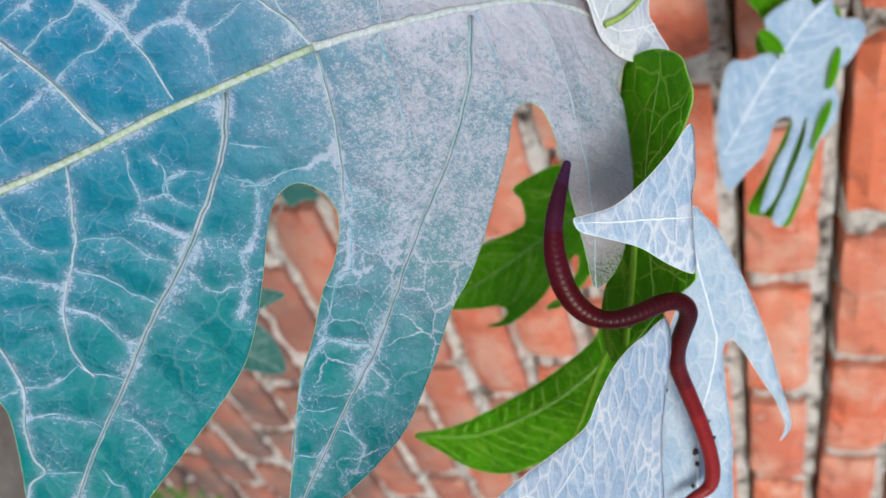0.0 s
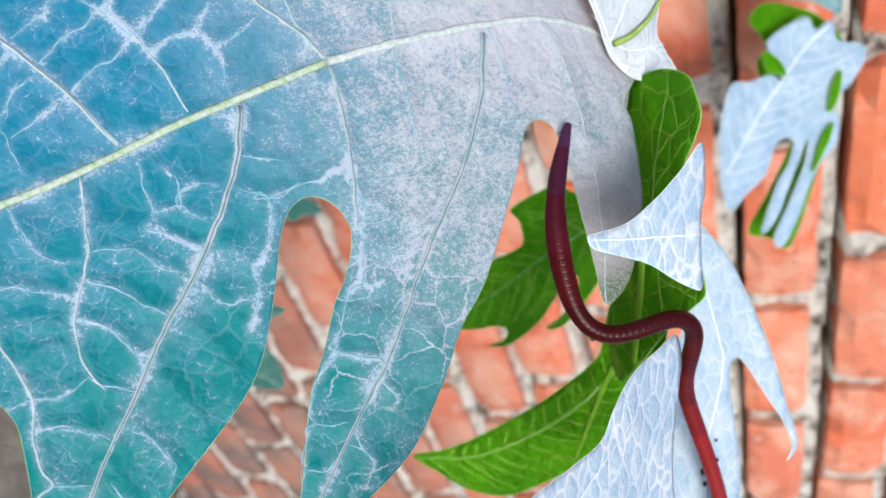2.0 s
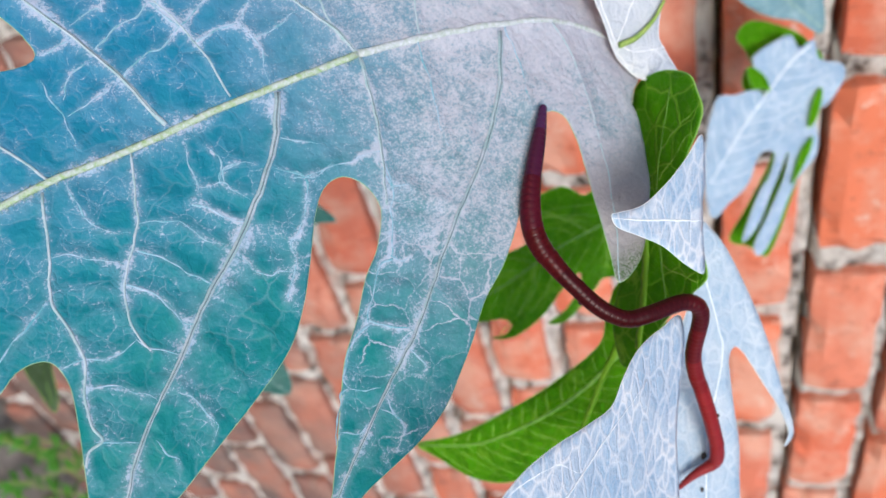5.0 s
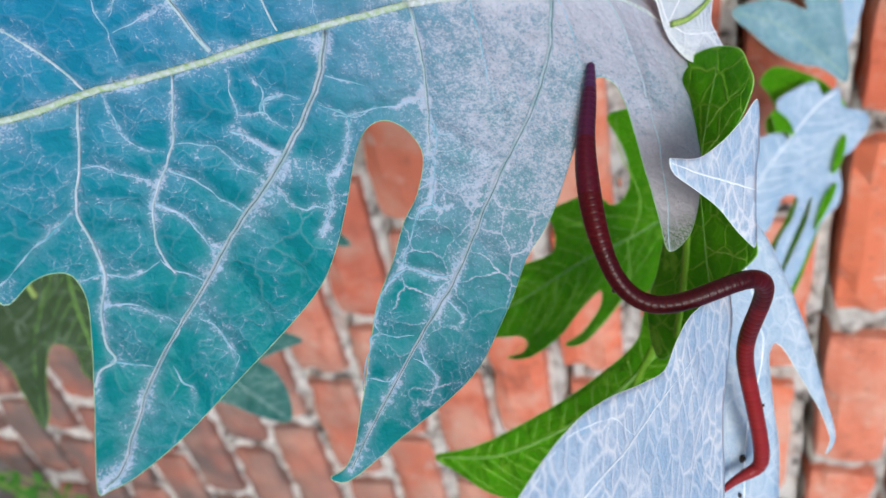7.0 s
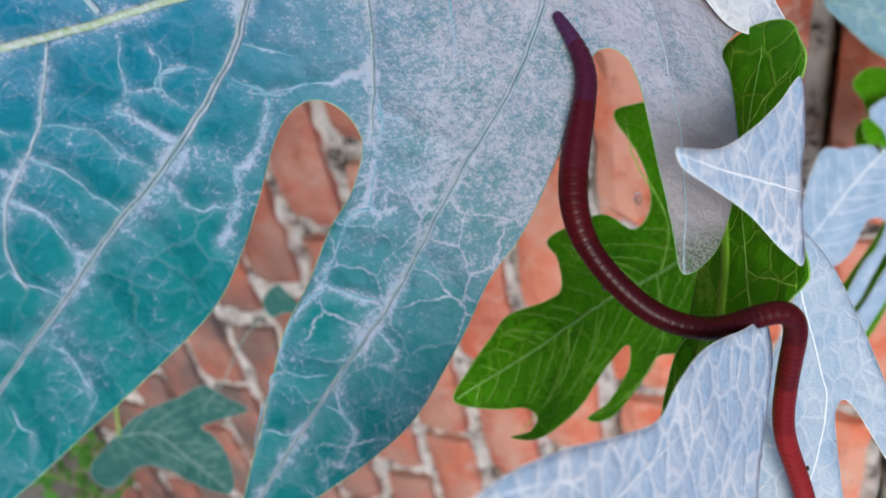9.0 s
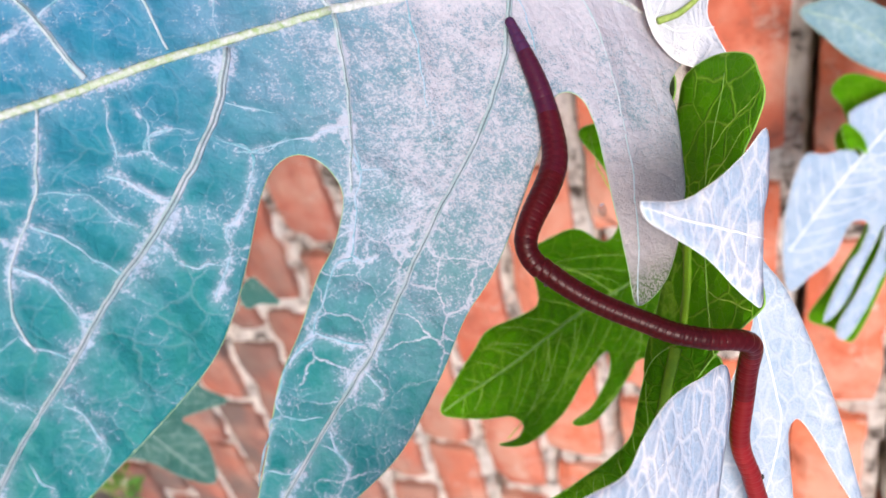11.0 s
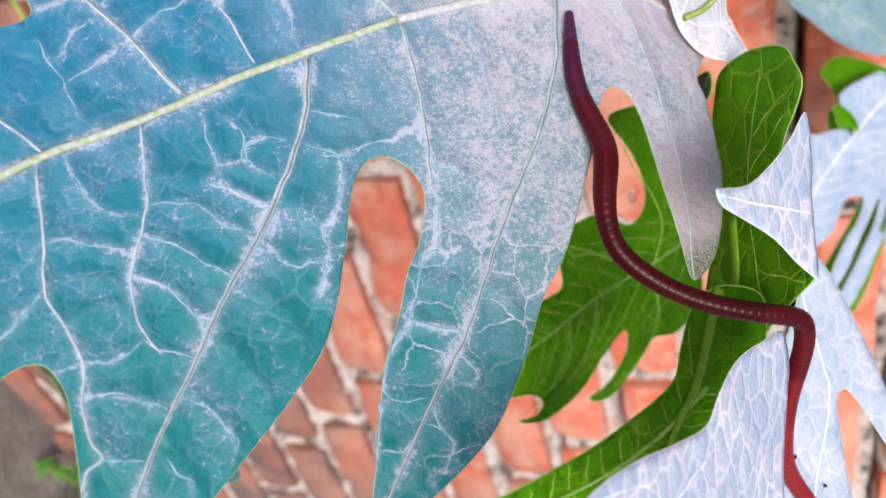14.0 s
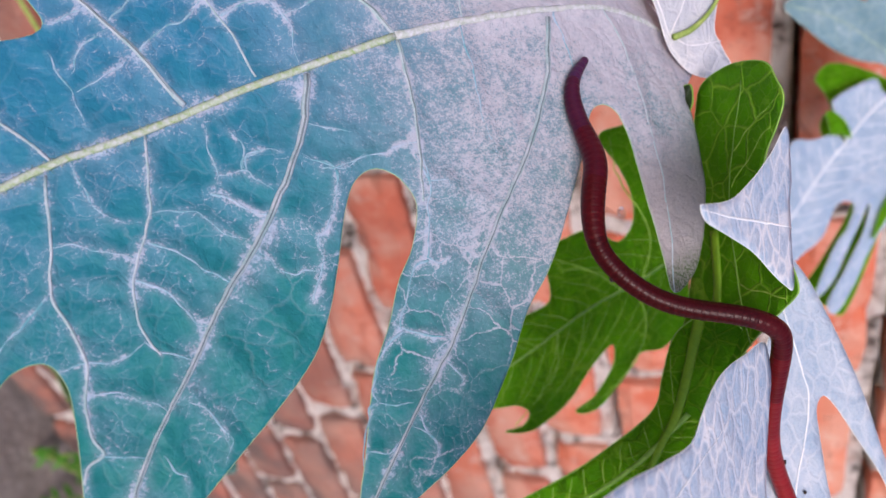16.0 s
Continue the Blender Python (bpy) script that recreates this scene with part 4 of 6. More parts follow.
part("petiole", tube_mesh([Vector(p) for p in spline([(0.0415, 0.166, 0.093), (0.025, 0.17, 0.106), (-0.08, 0.215, 0.14), (-0.19, 0.245, 0.19), (-0.295, 0.254, 0.24)], False, 6)], (0.0022, 0.003, 0.004), 10), STALK, leaf_main, "pale green leaf stalk")

# ---- the folded young leaf that the worm climbs over ----
CURL_VEINS = [([(1.5, 26.6), (11.8, 32.2), (21.3, 35.7)], 0.5, 0.3), ([(-0.5, 15.4), (14.3, 26.3), (19, 28.1)], 0.5, 0.3), ([(-3.4, -15.3), (7.7, -19.2), (16.4, -22.8)], 0.5, 0.3)]
leaf_curl = leaf((0.1609, 0.2357, 1.2034), "folded young papaya leaf, white underside and green upper face", "papaya leaves", [
    (pose(0.1609, 0.2357, 1.2034, -175.35, -38.22, -139.57), CURL_EDGE, wavy(11, 0.9), GREEN_NET, GREEN_RIB, [([(-0.5, -34.5), (-3.6, -17.2), (-2.2, 9.8), (1.5, 26.6), (8.8, 47.7)], 0.35, 0.2)], CURL_VEINS, "green upper face of the curled lobe"),
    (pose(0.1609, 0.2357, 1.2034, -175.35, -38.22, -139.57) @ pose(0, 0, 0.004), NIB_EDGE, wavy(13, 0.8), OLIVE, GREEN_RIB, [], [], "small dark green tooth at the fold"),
    (pose(0.1313, 0.2073, 1.2099, 0.81, -27.66, 56.18), FLAP_EDGE, wavy(17, 0.5), PALE, WHITE_RIB, [([(-36.5, 2.1), (-20.5, -0.3), (-4.1, -2.1), (16.8, -4.9)], 0.25, 0.4)], [], "white turned-over lobe"),
    (pose(0.1844, 0.1680, 1.2030, 0.31, -21.05, 55.16), LOWER_EDGE, wavy(23, 0.9), PALE, WHITE_RIB, [([(-8.3, 15), (-35.1, 4.8), (-51.5, -1.7), (-71.3, -6.5), (-90.3, -14.9), (-100.6, -23.8)], 0.25, 0.4)], [([(-50, -0.5), (-63.5, 6.8), (-84, 6.9), (-97, 0.6), (-100.9, -8.9)], 0.35, 0.3)], "white underside of the broad lobe"),
    (pose(0.2487, 0.2139, 1.2340, -1.47, -58.81, 53.36), RIGHT_EDGE, wavy(29, 0.8), PALE_SMOOTH, WHITE_RIB, [([(-20.9, 69.1), (-13.5, 40.5), (-11.8, 27.1), (-18.9, -3.3), (-20.7, -35.3)], 0.3, 0.3)], [], "white lobe with a thin curved tip")])
curl_face = leaf_curl.children[0]
part("petiole", vein_mesh([(-11.2, 4), (-13, -12), (-16.5, -30), (-21, -46)], wavy(11, 0.9), 2.0, 1.8, 0.3, 0.2), OLIVE_STALK, curl_face, "flat olive stalk across the lobe")
GREEN_VEINS = [([(36.1, 20), (18, 33.4), (-5.7, 43.1)], 0.6, 0.3), ([(44.4, 24.3), (47.2, 47.4), (31.2, 73.9), (26.3, 92.4)], 0.7, 0.3), ([(3, 6.3), (1, -16.1), (-18.3, -38.7)], 0.5, 0.3), ([(42.6, 24.5), (47.1, -3.7), (33.2, -27.2), (14.4, -36.5)], 0.6, 0.3), ([(16.1, 13.5), (13.9, -3.5), (7.9, -16.9)], 0.4, 0.3), ([(-6.7, 1.2), (-20.2, 7.1), (-26.7, 6.1)], 0.4, 0.3)]
leaf_green = leaf((0.2738, 0.3180, 1.1247), "bright green papaya leaf with deep notches and hooked tips", "papaya leaves", [
    (pose(0.2738, 0.3180, 1.1247, 12.39, -57.10, 64.66), GREEN_EDGE, wavy(31, 1.0), GREEN, GREEN_RIB, [([(66, 36), (42.6, 24.5), (16.1, 13.5), (-10, -0.9), (-46.8, -19.3)], 0.9, 0.5)], GREEN_VEINS, "")])
leaf_glow = leaf((0.2737, 0.2249, 1.1414), "bright green pointed papaya leaf lobe with fine veins", "papaya leaves", [
    (pose(0.2737, 0.2249, 1.1414, 136.32, -81.74, -64.72), GLOW_EDGE, wavy(37, 1.0), GREEN, GREEN_RIB, [([(-59.7, -35.1), (-30.5, -26.5), (-1, -5.2), (22.7, 19.5), (41.1, 47.9)], 0.5, 1.0)], [], "")])
part("stalk", vein_mesh([(42, 83), (38, 50), (33, 33), (28, 13), (22, -10)], wavy(37, 1.0), 1.8, 0.9, 0.3, 0.2), OLIVE_STALK, leaf_glow.children[0], "flat olive stalk across the lobe")

# ---- leaves further off ----
leaf((0.3245, 0.5626, 1.2694), "pale drooping papaya leaf with narrow fingers near the wall", "papaya leaves", [
    (pose(0.3245, 0.5626, 1.2694, -2.20, -71.65, 54.40), FAR_EDGE, wavy(41, 2.0), FARPALE, WHITE_RIB, [([(-48.7, -66.5), (-19.4, -22), (12.4, 18.5), (30.6, 34.4)], 0.4, 0.7)], [], ""),
    (pose(0.3245, 0.5626, 1.2694, -2.20, -71.65, 54.40) @ pose(0, 0, 0.003), FG1_EDGE, wavy(42, 0.6), GREEN, GREEN_RIB, [], [], "green fold"),
    (pose(0.3245, 0.5626, 1.2694, -2.20, -71.65, 54.40) @ pose(0, 0, 0.003), FG2_EDGE, wavy(44, 0.6), GREEN, GREEN_RIB, [], [], "green fold"),
    (pose(0.3245, 0.5626, 1.2694, -2.20, -71.65, 54.40) @ pose(0, 0, 0.003), FG3_EDGE, wavy(45, 0.6), GREEN, GREEN_RIB, [], [], "green fold")])
leaf((0.3245, 0.5626, 1.2694), "green drooping papaya leaf behind the pale one", "papaya leaves", [
    (pose(0.3245, 0.5626, 1.2694, -2.20, -71.65, 54.40) @ pose(0, 0, -0.014), FARGREEN_EDGE, wavy(43, 1.5), GREEN, GREEN_RIB, [], [], "")])
leaf((0.3064, 0.6000, 1.3102), "grey-blue papaya leaf with side veins by the wall", "papaya leaves", [
    (pose(0.3064, 0.6000, 1.3102, 11.83, -71.65, 54.40), FAR2_EDGE, wavy(47, 2.0), BLUEGREY, DUSTY_RIB, [([(-93.8, 57.4), (-61.2, 48.3), (-33, 31.4), (-5, 9.9)], 0.6, 0.6)], [], ""),
    (pose(0.3064, 0.6000, 1.3102, 11.83, -71.65, 54.40) @ pose(0, 0, -0.008), FAR2W_EDGE, wavy(49, 1.0), FARPALE, WHITE_RIB, [], [], "pale lobe")])
leaf((0.3064, 0.6000, 1.3102), "dark green papaya leaf lobe by the wall", "papaya leaves", [
    (pose(0.3064, 0.6000, 1.3102, 11.83, -71.65, 54.40) @ pose(0, 0, -0.016), FAR2G_EDGE, wavy(53, 1.0), GREEN, GREEN_RIB, [], [], "")])
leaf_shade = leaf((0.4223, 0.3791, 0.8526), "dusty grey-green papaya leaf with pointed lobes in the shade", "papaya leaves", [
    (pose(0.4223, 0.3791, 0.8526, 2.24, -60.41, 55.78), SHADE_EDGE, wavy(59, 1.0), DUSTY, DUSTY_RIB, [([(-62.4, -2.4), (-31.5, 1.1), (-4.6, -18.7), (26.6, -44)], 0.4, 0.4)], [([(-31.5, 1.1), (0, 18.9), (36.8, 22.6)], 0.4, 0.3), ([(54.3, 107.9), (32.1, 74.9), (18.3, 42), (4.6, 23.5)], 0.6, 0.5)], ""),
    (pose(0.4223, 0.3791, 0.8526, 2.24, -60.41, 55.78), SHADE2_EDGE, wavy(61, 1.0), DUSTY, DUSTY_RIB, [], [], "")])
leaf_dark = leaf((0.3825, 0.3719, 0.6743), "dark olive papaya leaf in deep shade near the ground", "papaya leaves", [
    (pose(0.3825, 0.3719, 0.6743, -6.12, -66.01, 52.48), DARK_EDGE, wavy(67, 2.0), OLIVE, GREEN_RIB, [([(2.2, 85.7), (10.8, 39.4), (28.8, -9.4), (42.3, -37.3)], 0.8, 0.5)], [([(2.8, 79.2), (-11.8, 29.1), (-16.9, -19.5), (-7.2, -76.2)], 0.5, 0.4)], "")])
low_base = Vector((0.3825, 0.3719, 0.6743))
part("petiole", tube_mesh([Vector(p) - low_base for p in spline([(0.318, 0.345, 0.715), (0.22, 0.40, 0.62), (0.12, 0.44, 0.40), (0.06, 0.46, 0.15), (0.05, 0.46, FOOT - 0.03)], False, 6)], (0.002, 0.004), 8), STALK, leaf_dark, "thin green leaf stalk")


shade_base = Vector((0.4223, 0.3791, 0.8526))
part("petiole", tube_mesh([Vector(p) - shade_base for p in spline([(0.4087, 0.3548, 0.8017), (0.10, 0.52, 0.75), (0.0, 0.50, 0.45), (-0.06, 0.47, 0.15), (-0.07, 0.46, FOOT - 0.03)], False, 6)], (0.0015, 0.0035), 8), STALK, leaf_shade, "thin green leaf stalk")


# ---- the plant's stem and stalks, out of view above the leaf ----
def papaya_plant():
    base = thing("papaya_plant", (-0.2, 0.42, FOOT - 0.02), "young papaya plant with a grey-green trunk rooted in soil", "plant")
    trunk = [Vector((0.01 * math.sin(k * 0.9), 0.008 * math.cos(k), 1.84 * k / 16)) for k in range(17)]
    part("trunk", tube_mesh(trunk, (0.022, 0.019, 0.015), 12), BARK, base)
    return base


papaya_plant()


def water_drop(at):
    bm = bmesh.new()
    bmesh.ops.create_uvsphere(bm, u_segments=16, v_segments=10, radius=0.0022)
    m, t, s = node_material("water", 0.02)
    s.inputs["Transmission Weight"].default_value, s.inputs["IOR"].default_value = 1.0, 1.33
    ob = part("water_drop", bm, m, None)
    ob.scale, ob.location = (1.4, 1.0, 0.8), at
    return tagged(ob, "small clear water drop on the edge of the leaf", "water drop")


DROP = Vector((0.2257, 0.3480, 1.1593))
drop = water_drop(DROP)


def weed(x, y, height, seed):
    """A small green weed at the wall's foot: thin stems, each with pairs of oval leaves."""
    rng = random.Random(seed)
    base = thing("weed", (x, y, FOOT), "small bright green weed growing at the foot of the wall", "weed", "weeds")
    for k in range(4):
        lean = Vector((rng.uniform(-0.4, 0.4), rng.uniform(-0.45, 0.1), 1.0))
        path = [lean * height * s / 6 + Vector((0.01 * math.sin(s + k), 0, -0.02 if s == 0 else 0)) for s in range(7)]
        stem = part("stem", tube_mesh(path, (0.0022, 0.001), 6), STALK, base)
        bm = bmesh.new()
        for s in range(1, 7):
            for side in (-1, 1):
                yaw = rng.uniform(0, 6.28)
                d = Vector((math.cos(yaw) * side, math.sin(yaw), rng.uniform(-0.2, 0.5))).normalized()
                w = d.cross(Vector((0, 0, 1))).normalized()
                size = rng.uniform(0.018, 0.034)
                c = [bm.verts.new(path[s] + d * size * a + w * size * q + Vector((0, 0, -size * a * a * 0.4))) for a, q in ((0, 0), (0.35, 0.24), (0.75, 0.2), (1.1, 0), (0.75, -0.2), (0.35, -0.24))]
                bm.faces.new(c)
        tagged(part("leaves", bm, WEED, base), kind="stuff")
    return base


for k, (x, y, h) in enumerate(((1.02, 0.62, 0.24), (1.12, 0.57, 0.28), (1.24, 0.61, 0.31), (1.38, 0.55, 0.27))):
    weed(x, y, h, k)


# ---- the worm ----
SEGMENTS = 104


def worm_radius(s):
    """Radius in metres along the body, tail 0 to head 1."""
    r = 0.00285 * min(1.0, 0.35 + s * 7)
    if s > 0.9:
        r *= 1.0 - 0.50 * ((s - 0.9) / 0.1) ** 1.8
    if 0.72 < s < 0.9:
        r *= 1.0 + 0.26 * math.sin((s - 0.72) / 0.18 * math.pi)
    return r


def segment_mesh(radius, length, tip=False):
    """One ring of the body: bulged, with a groove at each end and rounded caps that stay inside its neighbours."""
    bm = bmesh.new()
    profile = [(-1.5, 0.6), (-1.15, 0.90), (-0.7, 0.975), (-0.3, 0.998), (0.3, 0.998), (0.7, 0.975), (1.15, 0.90), (1.5, 0.6)]
    sides = 18
    rings = [[bm.verts.new((math.cos(2 * math.pi * q / sides) * radius * r, math.sin(2 * math.pi * q / sides) * radius * r, z * length)) for q in range(sides)] for z, r in profile]
    for r0, r1 in zip(rings, rings[1:]):
        for q in range(sides):
            bm.faces.new((r0[q], r0[(q + 1) % sides], r1[(q + 1) % sides], r1[q]))
    bm.faces.new(list(reversed(rings[0])))
    bm.faces.new(rings[-1])
    return bm


worm = thing("earthworm", (0.18, 0.2, 1.2), "glossy dark red ringed earthworm stretching over the leaves", "worm")
rings_of_worm = []
for k in range(SEGMENTS):
    s = k / (SEGMENTS - 1)
    skin = WORM_SKINS[round(s * 13)]
    rings_of_worm.append(part("head" if k == SEGMENTS - 1 else "segment", segment_mesh(worm_radius(s), 0.0018), skin, worm))


def crumb_mesh(size, seed):
    bm = bmesh.new()
    bmesh.ops.create_icosphere(bm, subdivisions=1, radius=size)
    for v in bm.verts:
        v.co *= 1 + 0.5 * noise.noise(v.co * 900 + Vector((seed, 0, 0)))
    return bm


# crumbs of soil that stick to the body
for k, angle, size in ((30, 2.2, 0.0010), (36, 2.6, 0.0008), (50, 2.0, 0.0011), (53, 2.2, 0.0008), (70, 3.3, 0.0008), (20, 0.3, 0.0008)):
    r = worm_radius(k / (SEGMENTS - 1))
    part("soil_crumb", crumb_mesh(size, k), DEBRIS, rings_of_worm[k], "dark crumb of soil").location = (r * math.cos(angle), r * math.sin(angle), 0)


def debris(at, size, seed):
    bm = bmesh.new()
    bmesh.ops.create_icosphere(bm, subdivisions=2, radius=size)
    for v in bm.verts:
        v.co *= 1 + 0.5 * noise.noise(v.co * 900 + Vector((seed, 0, 0)))
        v.co.x *= 1.6
    ob = part("soil_crumb", bm, DEBRIS, None)
    ob.matrix_world = Matrix.Translation(at)
    return tagged(ob, "tiny dark crumb of soil stuck to the leaf", "soil crumb", "soil crumbs")


leaf_curl_rest = pose(0.1609, 0.2357, 1.2034)
crumbs_on_leaf = [
    debris((0.2515, 0.1974, 1.2165), 0.0012, 0),
    debris((0.2557, 0.1945, 1.2171), 0.0009, 1),
    debris((0.2440, 0.2069, 1.2211), 0.0005, 2),
    debris((0.2619, 0.1885, 1.2156), 0.0007, 3),
    debris((0.2271, 0.2088, 1.2063), 0.0006, 4),
]

# ---- bricks, last ----
def brick_mesh(seed):
    """A worn brick: its front face in a fine grid with chipped, rounded edges."""
    bm = bmesh.new()
    nx, nz = 9, 4
    rng = random.Random(seed)
    front = []
    for i in range(nx + 1):
        row = []
        for j in range(nz + 1):
            u, w = i / nx - 0.5, j / nz - 0.5
            edge = (i in (0, nx)) + (j in (0, nz))
            chip = rng.random() ** 4 * (1.0 if edge else 0.0)
            corner = 0.975 if edge == 2 else 1.0
            x = u * BRICK_L * corner * (1 - 0.03 * chip) + 0.0025 * noise.noise(Vector((w * 3, seed, 1)))
            z = w * BRICK_H * corner * (1 - 0.05 * chip) + 0.002 * noise.noise(Vector((u * 5, seed, 5)))
            y = -0.016 + 0.004 * edge + 0.009 * chip + 0.004 * noise.noise(Vector((u * 4, w * 4, seed)))
            row.append(bm.verts.new((x + rng.uniform(-0.001, 0.001), y, z + rng.uniform(-0.001, 0.001))))
        front.append(row)
    for i in range(nx):
        for j in range(nz):
            bm.faces.new((front[i][j], front[i + 1][j], front[i + 1][j + 1], front[i][j + 1]))
    rim = [front[i][0] for i in range(nx)] + [front[nx][j] for j in range(nz)] + [front[i][nz] for i in range(nx, 0, -1)] + [front[0][j] for j in range(nz, 0, -1)]
    deep = [bm.verts.new((v.co.x * 0.99, 0.10, v.co.z * 0.98)) for v in rim]
    for k in range(len(rim)):
        n = (k + 1) % len(rim)
        bm.faces.new((rim[n], rim[k], deep[k], deep[n]))
    me = bpy.data.meshes.new("brick")
    bm.to_mesh(me)
    bm.free()
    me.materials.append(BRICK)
    return me


brick_meshes = [brick_mesh(k) for k in range(14)]
rng = random.Random(5)
for course in range(-16, 7):
    z = LEVEL + course * PITCH + BRICK_H / 2
    shift = 0.402 + BRICK_L / 2 + (0.5 * BRICK_X if course % 2 else 0.0) + (rng.uniform(-0.03, 0.03) if course else 0.0)
    for k in range(-4, 8):
        ob = new("brick", brick_meshes[rng.randrange(14)])
        ob.parent = wall
        ob.location = (shift + k * BRICK_X + rng.uniform(-0.006, 0.006), WALL_Y + rng.uniform(-0.003, 0.004), z + rng.uniform(-0.003, 0.003))
        ob.rotation_euler = (rng.uniform(-0.02, 0.02), rng.uniform(-0.015, 0.015), rng.uniform(-0.015, 0.015))


# ---- what moves ----
def body_poses(points):
    """Poses of the rings, tail to head, along a spine given in millimetres from the worm's base."""
    line = spline([Vector(p) / 1000 for p in points], False, 12)
    for _ in range(2):
        line = [sum((line[j] for j in range(max(i - r, 0), i + r + 1)), Vector()) / (2 * r + 1) for i in range(len(line)) for r in [min(5, i, len(line) - 1 - i)]]
    run = [0.0]
    for a, b in zip(line, line[1:]):
        run.append(run[-1] + (b - a).length)
    out, j = [], 0
    for k in range(SEGMENTS):
        want = run[-1] * k / (SEGMENTS - 1)
        while j < len(run) - 2 and run[j + 1] < want:
            j += 1
        f = (want - run[j]) / max(run[j + 1] - run[j], 1e-9)
        p = line[j].lerp(line[j + 1], min(max(f, 0), 1))
        d = (line[min(j + 4, len(line) - 1)] - line[max(j - 3, 0)]).normalized()
        x = Vector((0.5, 0.6, 0.2)).cross(d).normalized()
        m = Matrix((x, d.cross(x), d)).transposed().to_4x4()
        m.translation = p
        out.append(m)
    return out


def motions():
    spines = []
    spines.append((0, [(80.7, -22.8, 3.9), (80.4, -17.4, 9.3), (80.2, -12.9, 15.9), (63.8, -7.1, 15.9), (35.1, -0.8, 9.8), (17.8, -1.2, 7.3), (2.7, -0.9, 10.4), (-8.2, -0.5, 14.0), (-15.6, -1.6, 9.3), (-17.2, -8.7, -0.4), (-20.0, -14.0, -11.4), (-29.7, -10.8, -20.4), (-41.5, -0.7, -23.2), (-47.5, 9.9, -22.0), (-51.8, 20.4, -19.7)]))
    spines.append((0.5, [(82.7, -24.1, 3.4), (82.5, -18.7, 8.7), (82.3, -14.1, 15.2), (72.1, -12.6, 15.4), (39.1, -2.9, 9.3), (23.2, -4.5, 6.1), (6.5, -3.1, 8.7), (-6.5, -1.1, 12.0), (-15.3, -0.9, 7.6), (-18.8, -7.6, -2.5), (-21.3, -13.7, -13.4), (-28.3, -12.8, -20.6), (-38.3, -6.0, -23.2), (-44.7, 4.0, -23.1), (-49.9, 15.5, -21.1)]))
    spines.append((1, [(83.7, -25.3, 2.5), (83.5, -19.8, 7.8), (83.4, -15.3, 14.4), (75.8, -15.3, 15.7), (44.1, -6.1, 11.0), (21.2, -3.1, 6.3), (5.9, -3.0, 8.5), (-5.0, -2.5, 12.1), (-14.5, -1.9, 7.7), (-18.4, -8.0, -2.6), (-20.1, -13.0, -12.1), (-26.7, -12.8, -19.6), (-35.0, -6.3, -23.0), (-41.8, 1.2, -22.4), (-42.0, 5.6, -19.4), (-36.1, 1.5, -15.5)]))
    spines.append((1.5, [(82.8, -24.2, 3.3), (82.7, -18.7, 8.7), (82.3, -14.3, 15.2), (70.6, -11.2, 16.7), (43.0, -4.6, 12.8), (21.1, -3.3, 6.7), (4.1, -1.9, 9.1), (-8.2, -0.3, 12.9), (-15.3, -1.5, 8.4), (-17.6, -9.9, -2.9), (-21.1, -13.6, -11.5), (-29.5, -11.7, -19.7), (-38.0, -6.6, -22.2), (-39.7, -0.3, -19.2), (-39.6, 5.0, -15.4)]))
    spines.append((2, [(82.4, -23.9, 3.8), (82.3, -18.4, 9.0), (82.0, -13.9, 15.6), (71.4, -12.0, 16.0), (41.8, -4.7, 10.3), (21.0, -2.8, 7.0), (5.8, -2.5, 9.4), (-7.4, -0.5, 12.5), (-15.2, -1.3, 7.6), (-18.0, -7.9, -1.9), (-19.8, -12.6, -11.5), (-26.4, -12.5, -19.1), (-36.0, -5.1, -23.4), (-48.1, 7.0, -25.7), (-55.6, 19.2, -25.4), (-62.3, 35.0, -23.0)]))
    spines.append((2.5, [(71.0, -16.6, 9.2), (70.6, -11.1, 14.4), (70.3, -6.4, 20.9), (60.2, -4.9, 20.5), (35.3, 0.0, 14.7), (13.8, 3.4, 11.6), (-2.5, 4.9, 13.9), (-11.7, 3.2, 14.8), (-17.2, 0.6, 9.0), (-19.2, -7.0, -0.5), (-19.5, -12.8, -10.1), (-26.1, -13.5, -19.5), (-35.8, -8.9, -25.6), (-47.0, 1.3, -29.8), (-56.7, 10.7, -32.3), (-63.9, 20.4, -33.6), (-70.9, 33.1, -33.1)]))
    spines.append((3, [(71.5, -16.9, 8.4), (71.2, -11.4, 13.6), (70.9, -6.8, 20.0), (65.1, -8.3, 20.2), (43.6, -5.4, 16.4), (19.8, -0.9, 12.0), (1.7, 1.8, 14.1), (-9.4, 2.1, 15.9), (-16.3, 0.3, 10.2), (-17.8, -7.6, 0.4), (-17.1, -14.5, -9.4), (-22.0, -16.1, -17.2), (-32.0, -11.4, -23.4), (-44.9, -0.2, -29.0), (-55.2, 8.8, -32.2), (-62.5, 18.8, -33.4), (-69.3, 32.0, -32.2)]))
    spines.append((5.5, [(73.0, -17.9, 6.2), (72.6, -12.4, 11.5), (72.3, -7.9, 18.1), (63.2, -6.7, 19.2), (39.7, -2.7, 15.1), (18.8, -0.9, 10.2), (3.6, -0.7, 12.1), (-8.5, 0.2, 14.0), (-14.8, -1.9, 8.6), (-16.8, -10.0, -1.8), (-19.7, -14.1, -12.1), (-28.8, -12.8, -22.2), (-39.5, -9.5, -32.1), (-49.2, -2.6, -38.0), (-57.7, 6.9, -38.1), (-64.9, 21.0, -36.1), (-70.0, 31.2, -35.3)]))
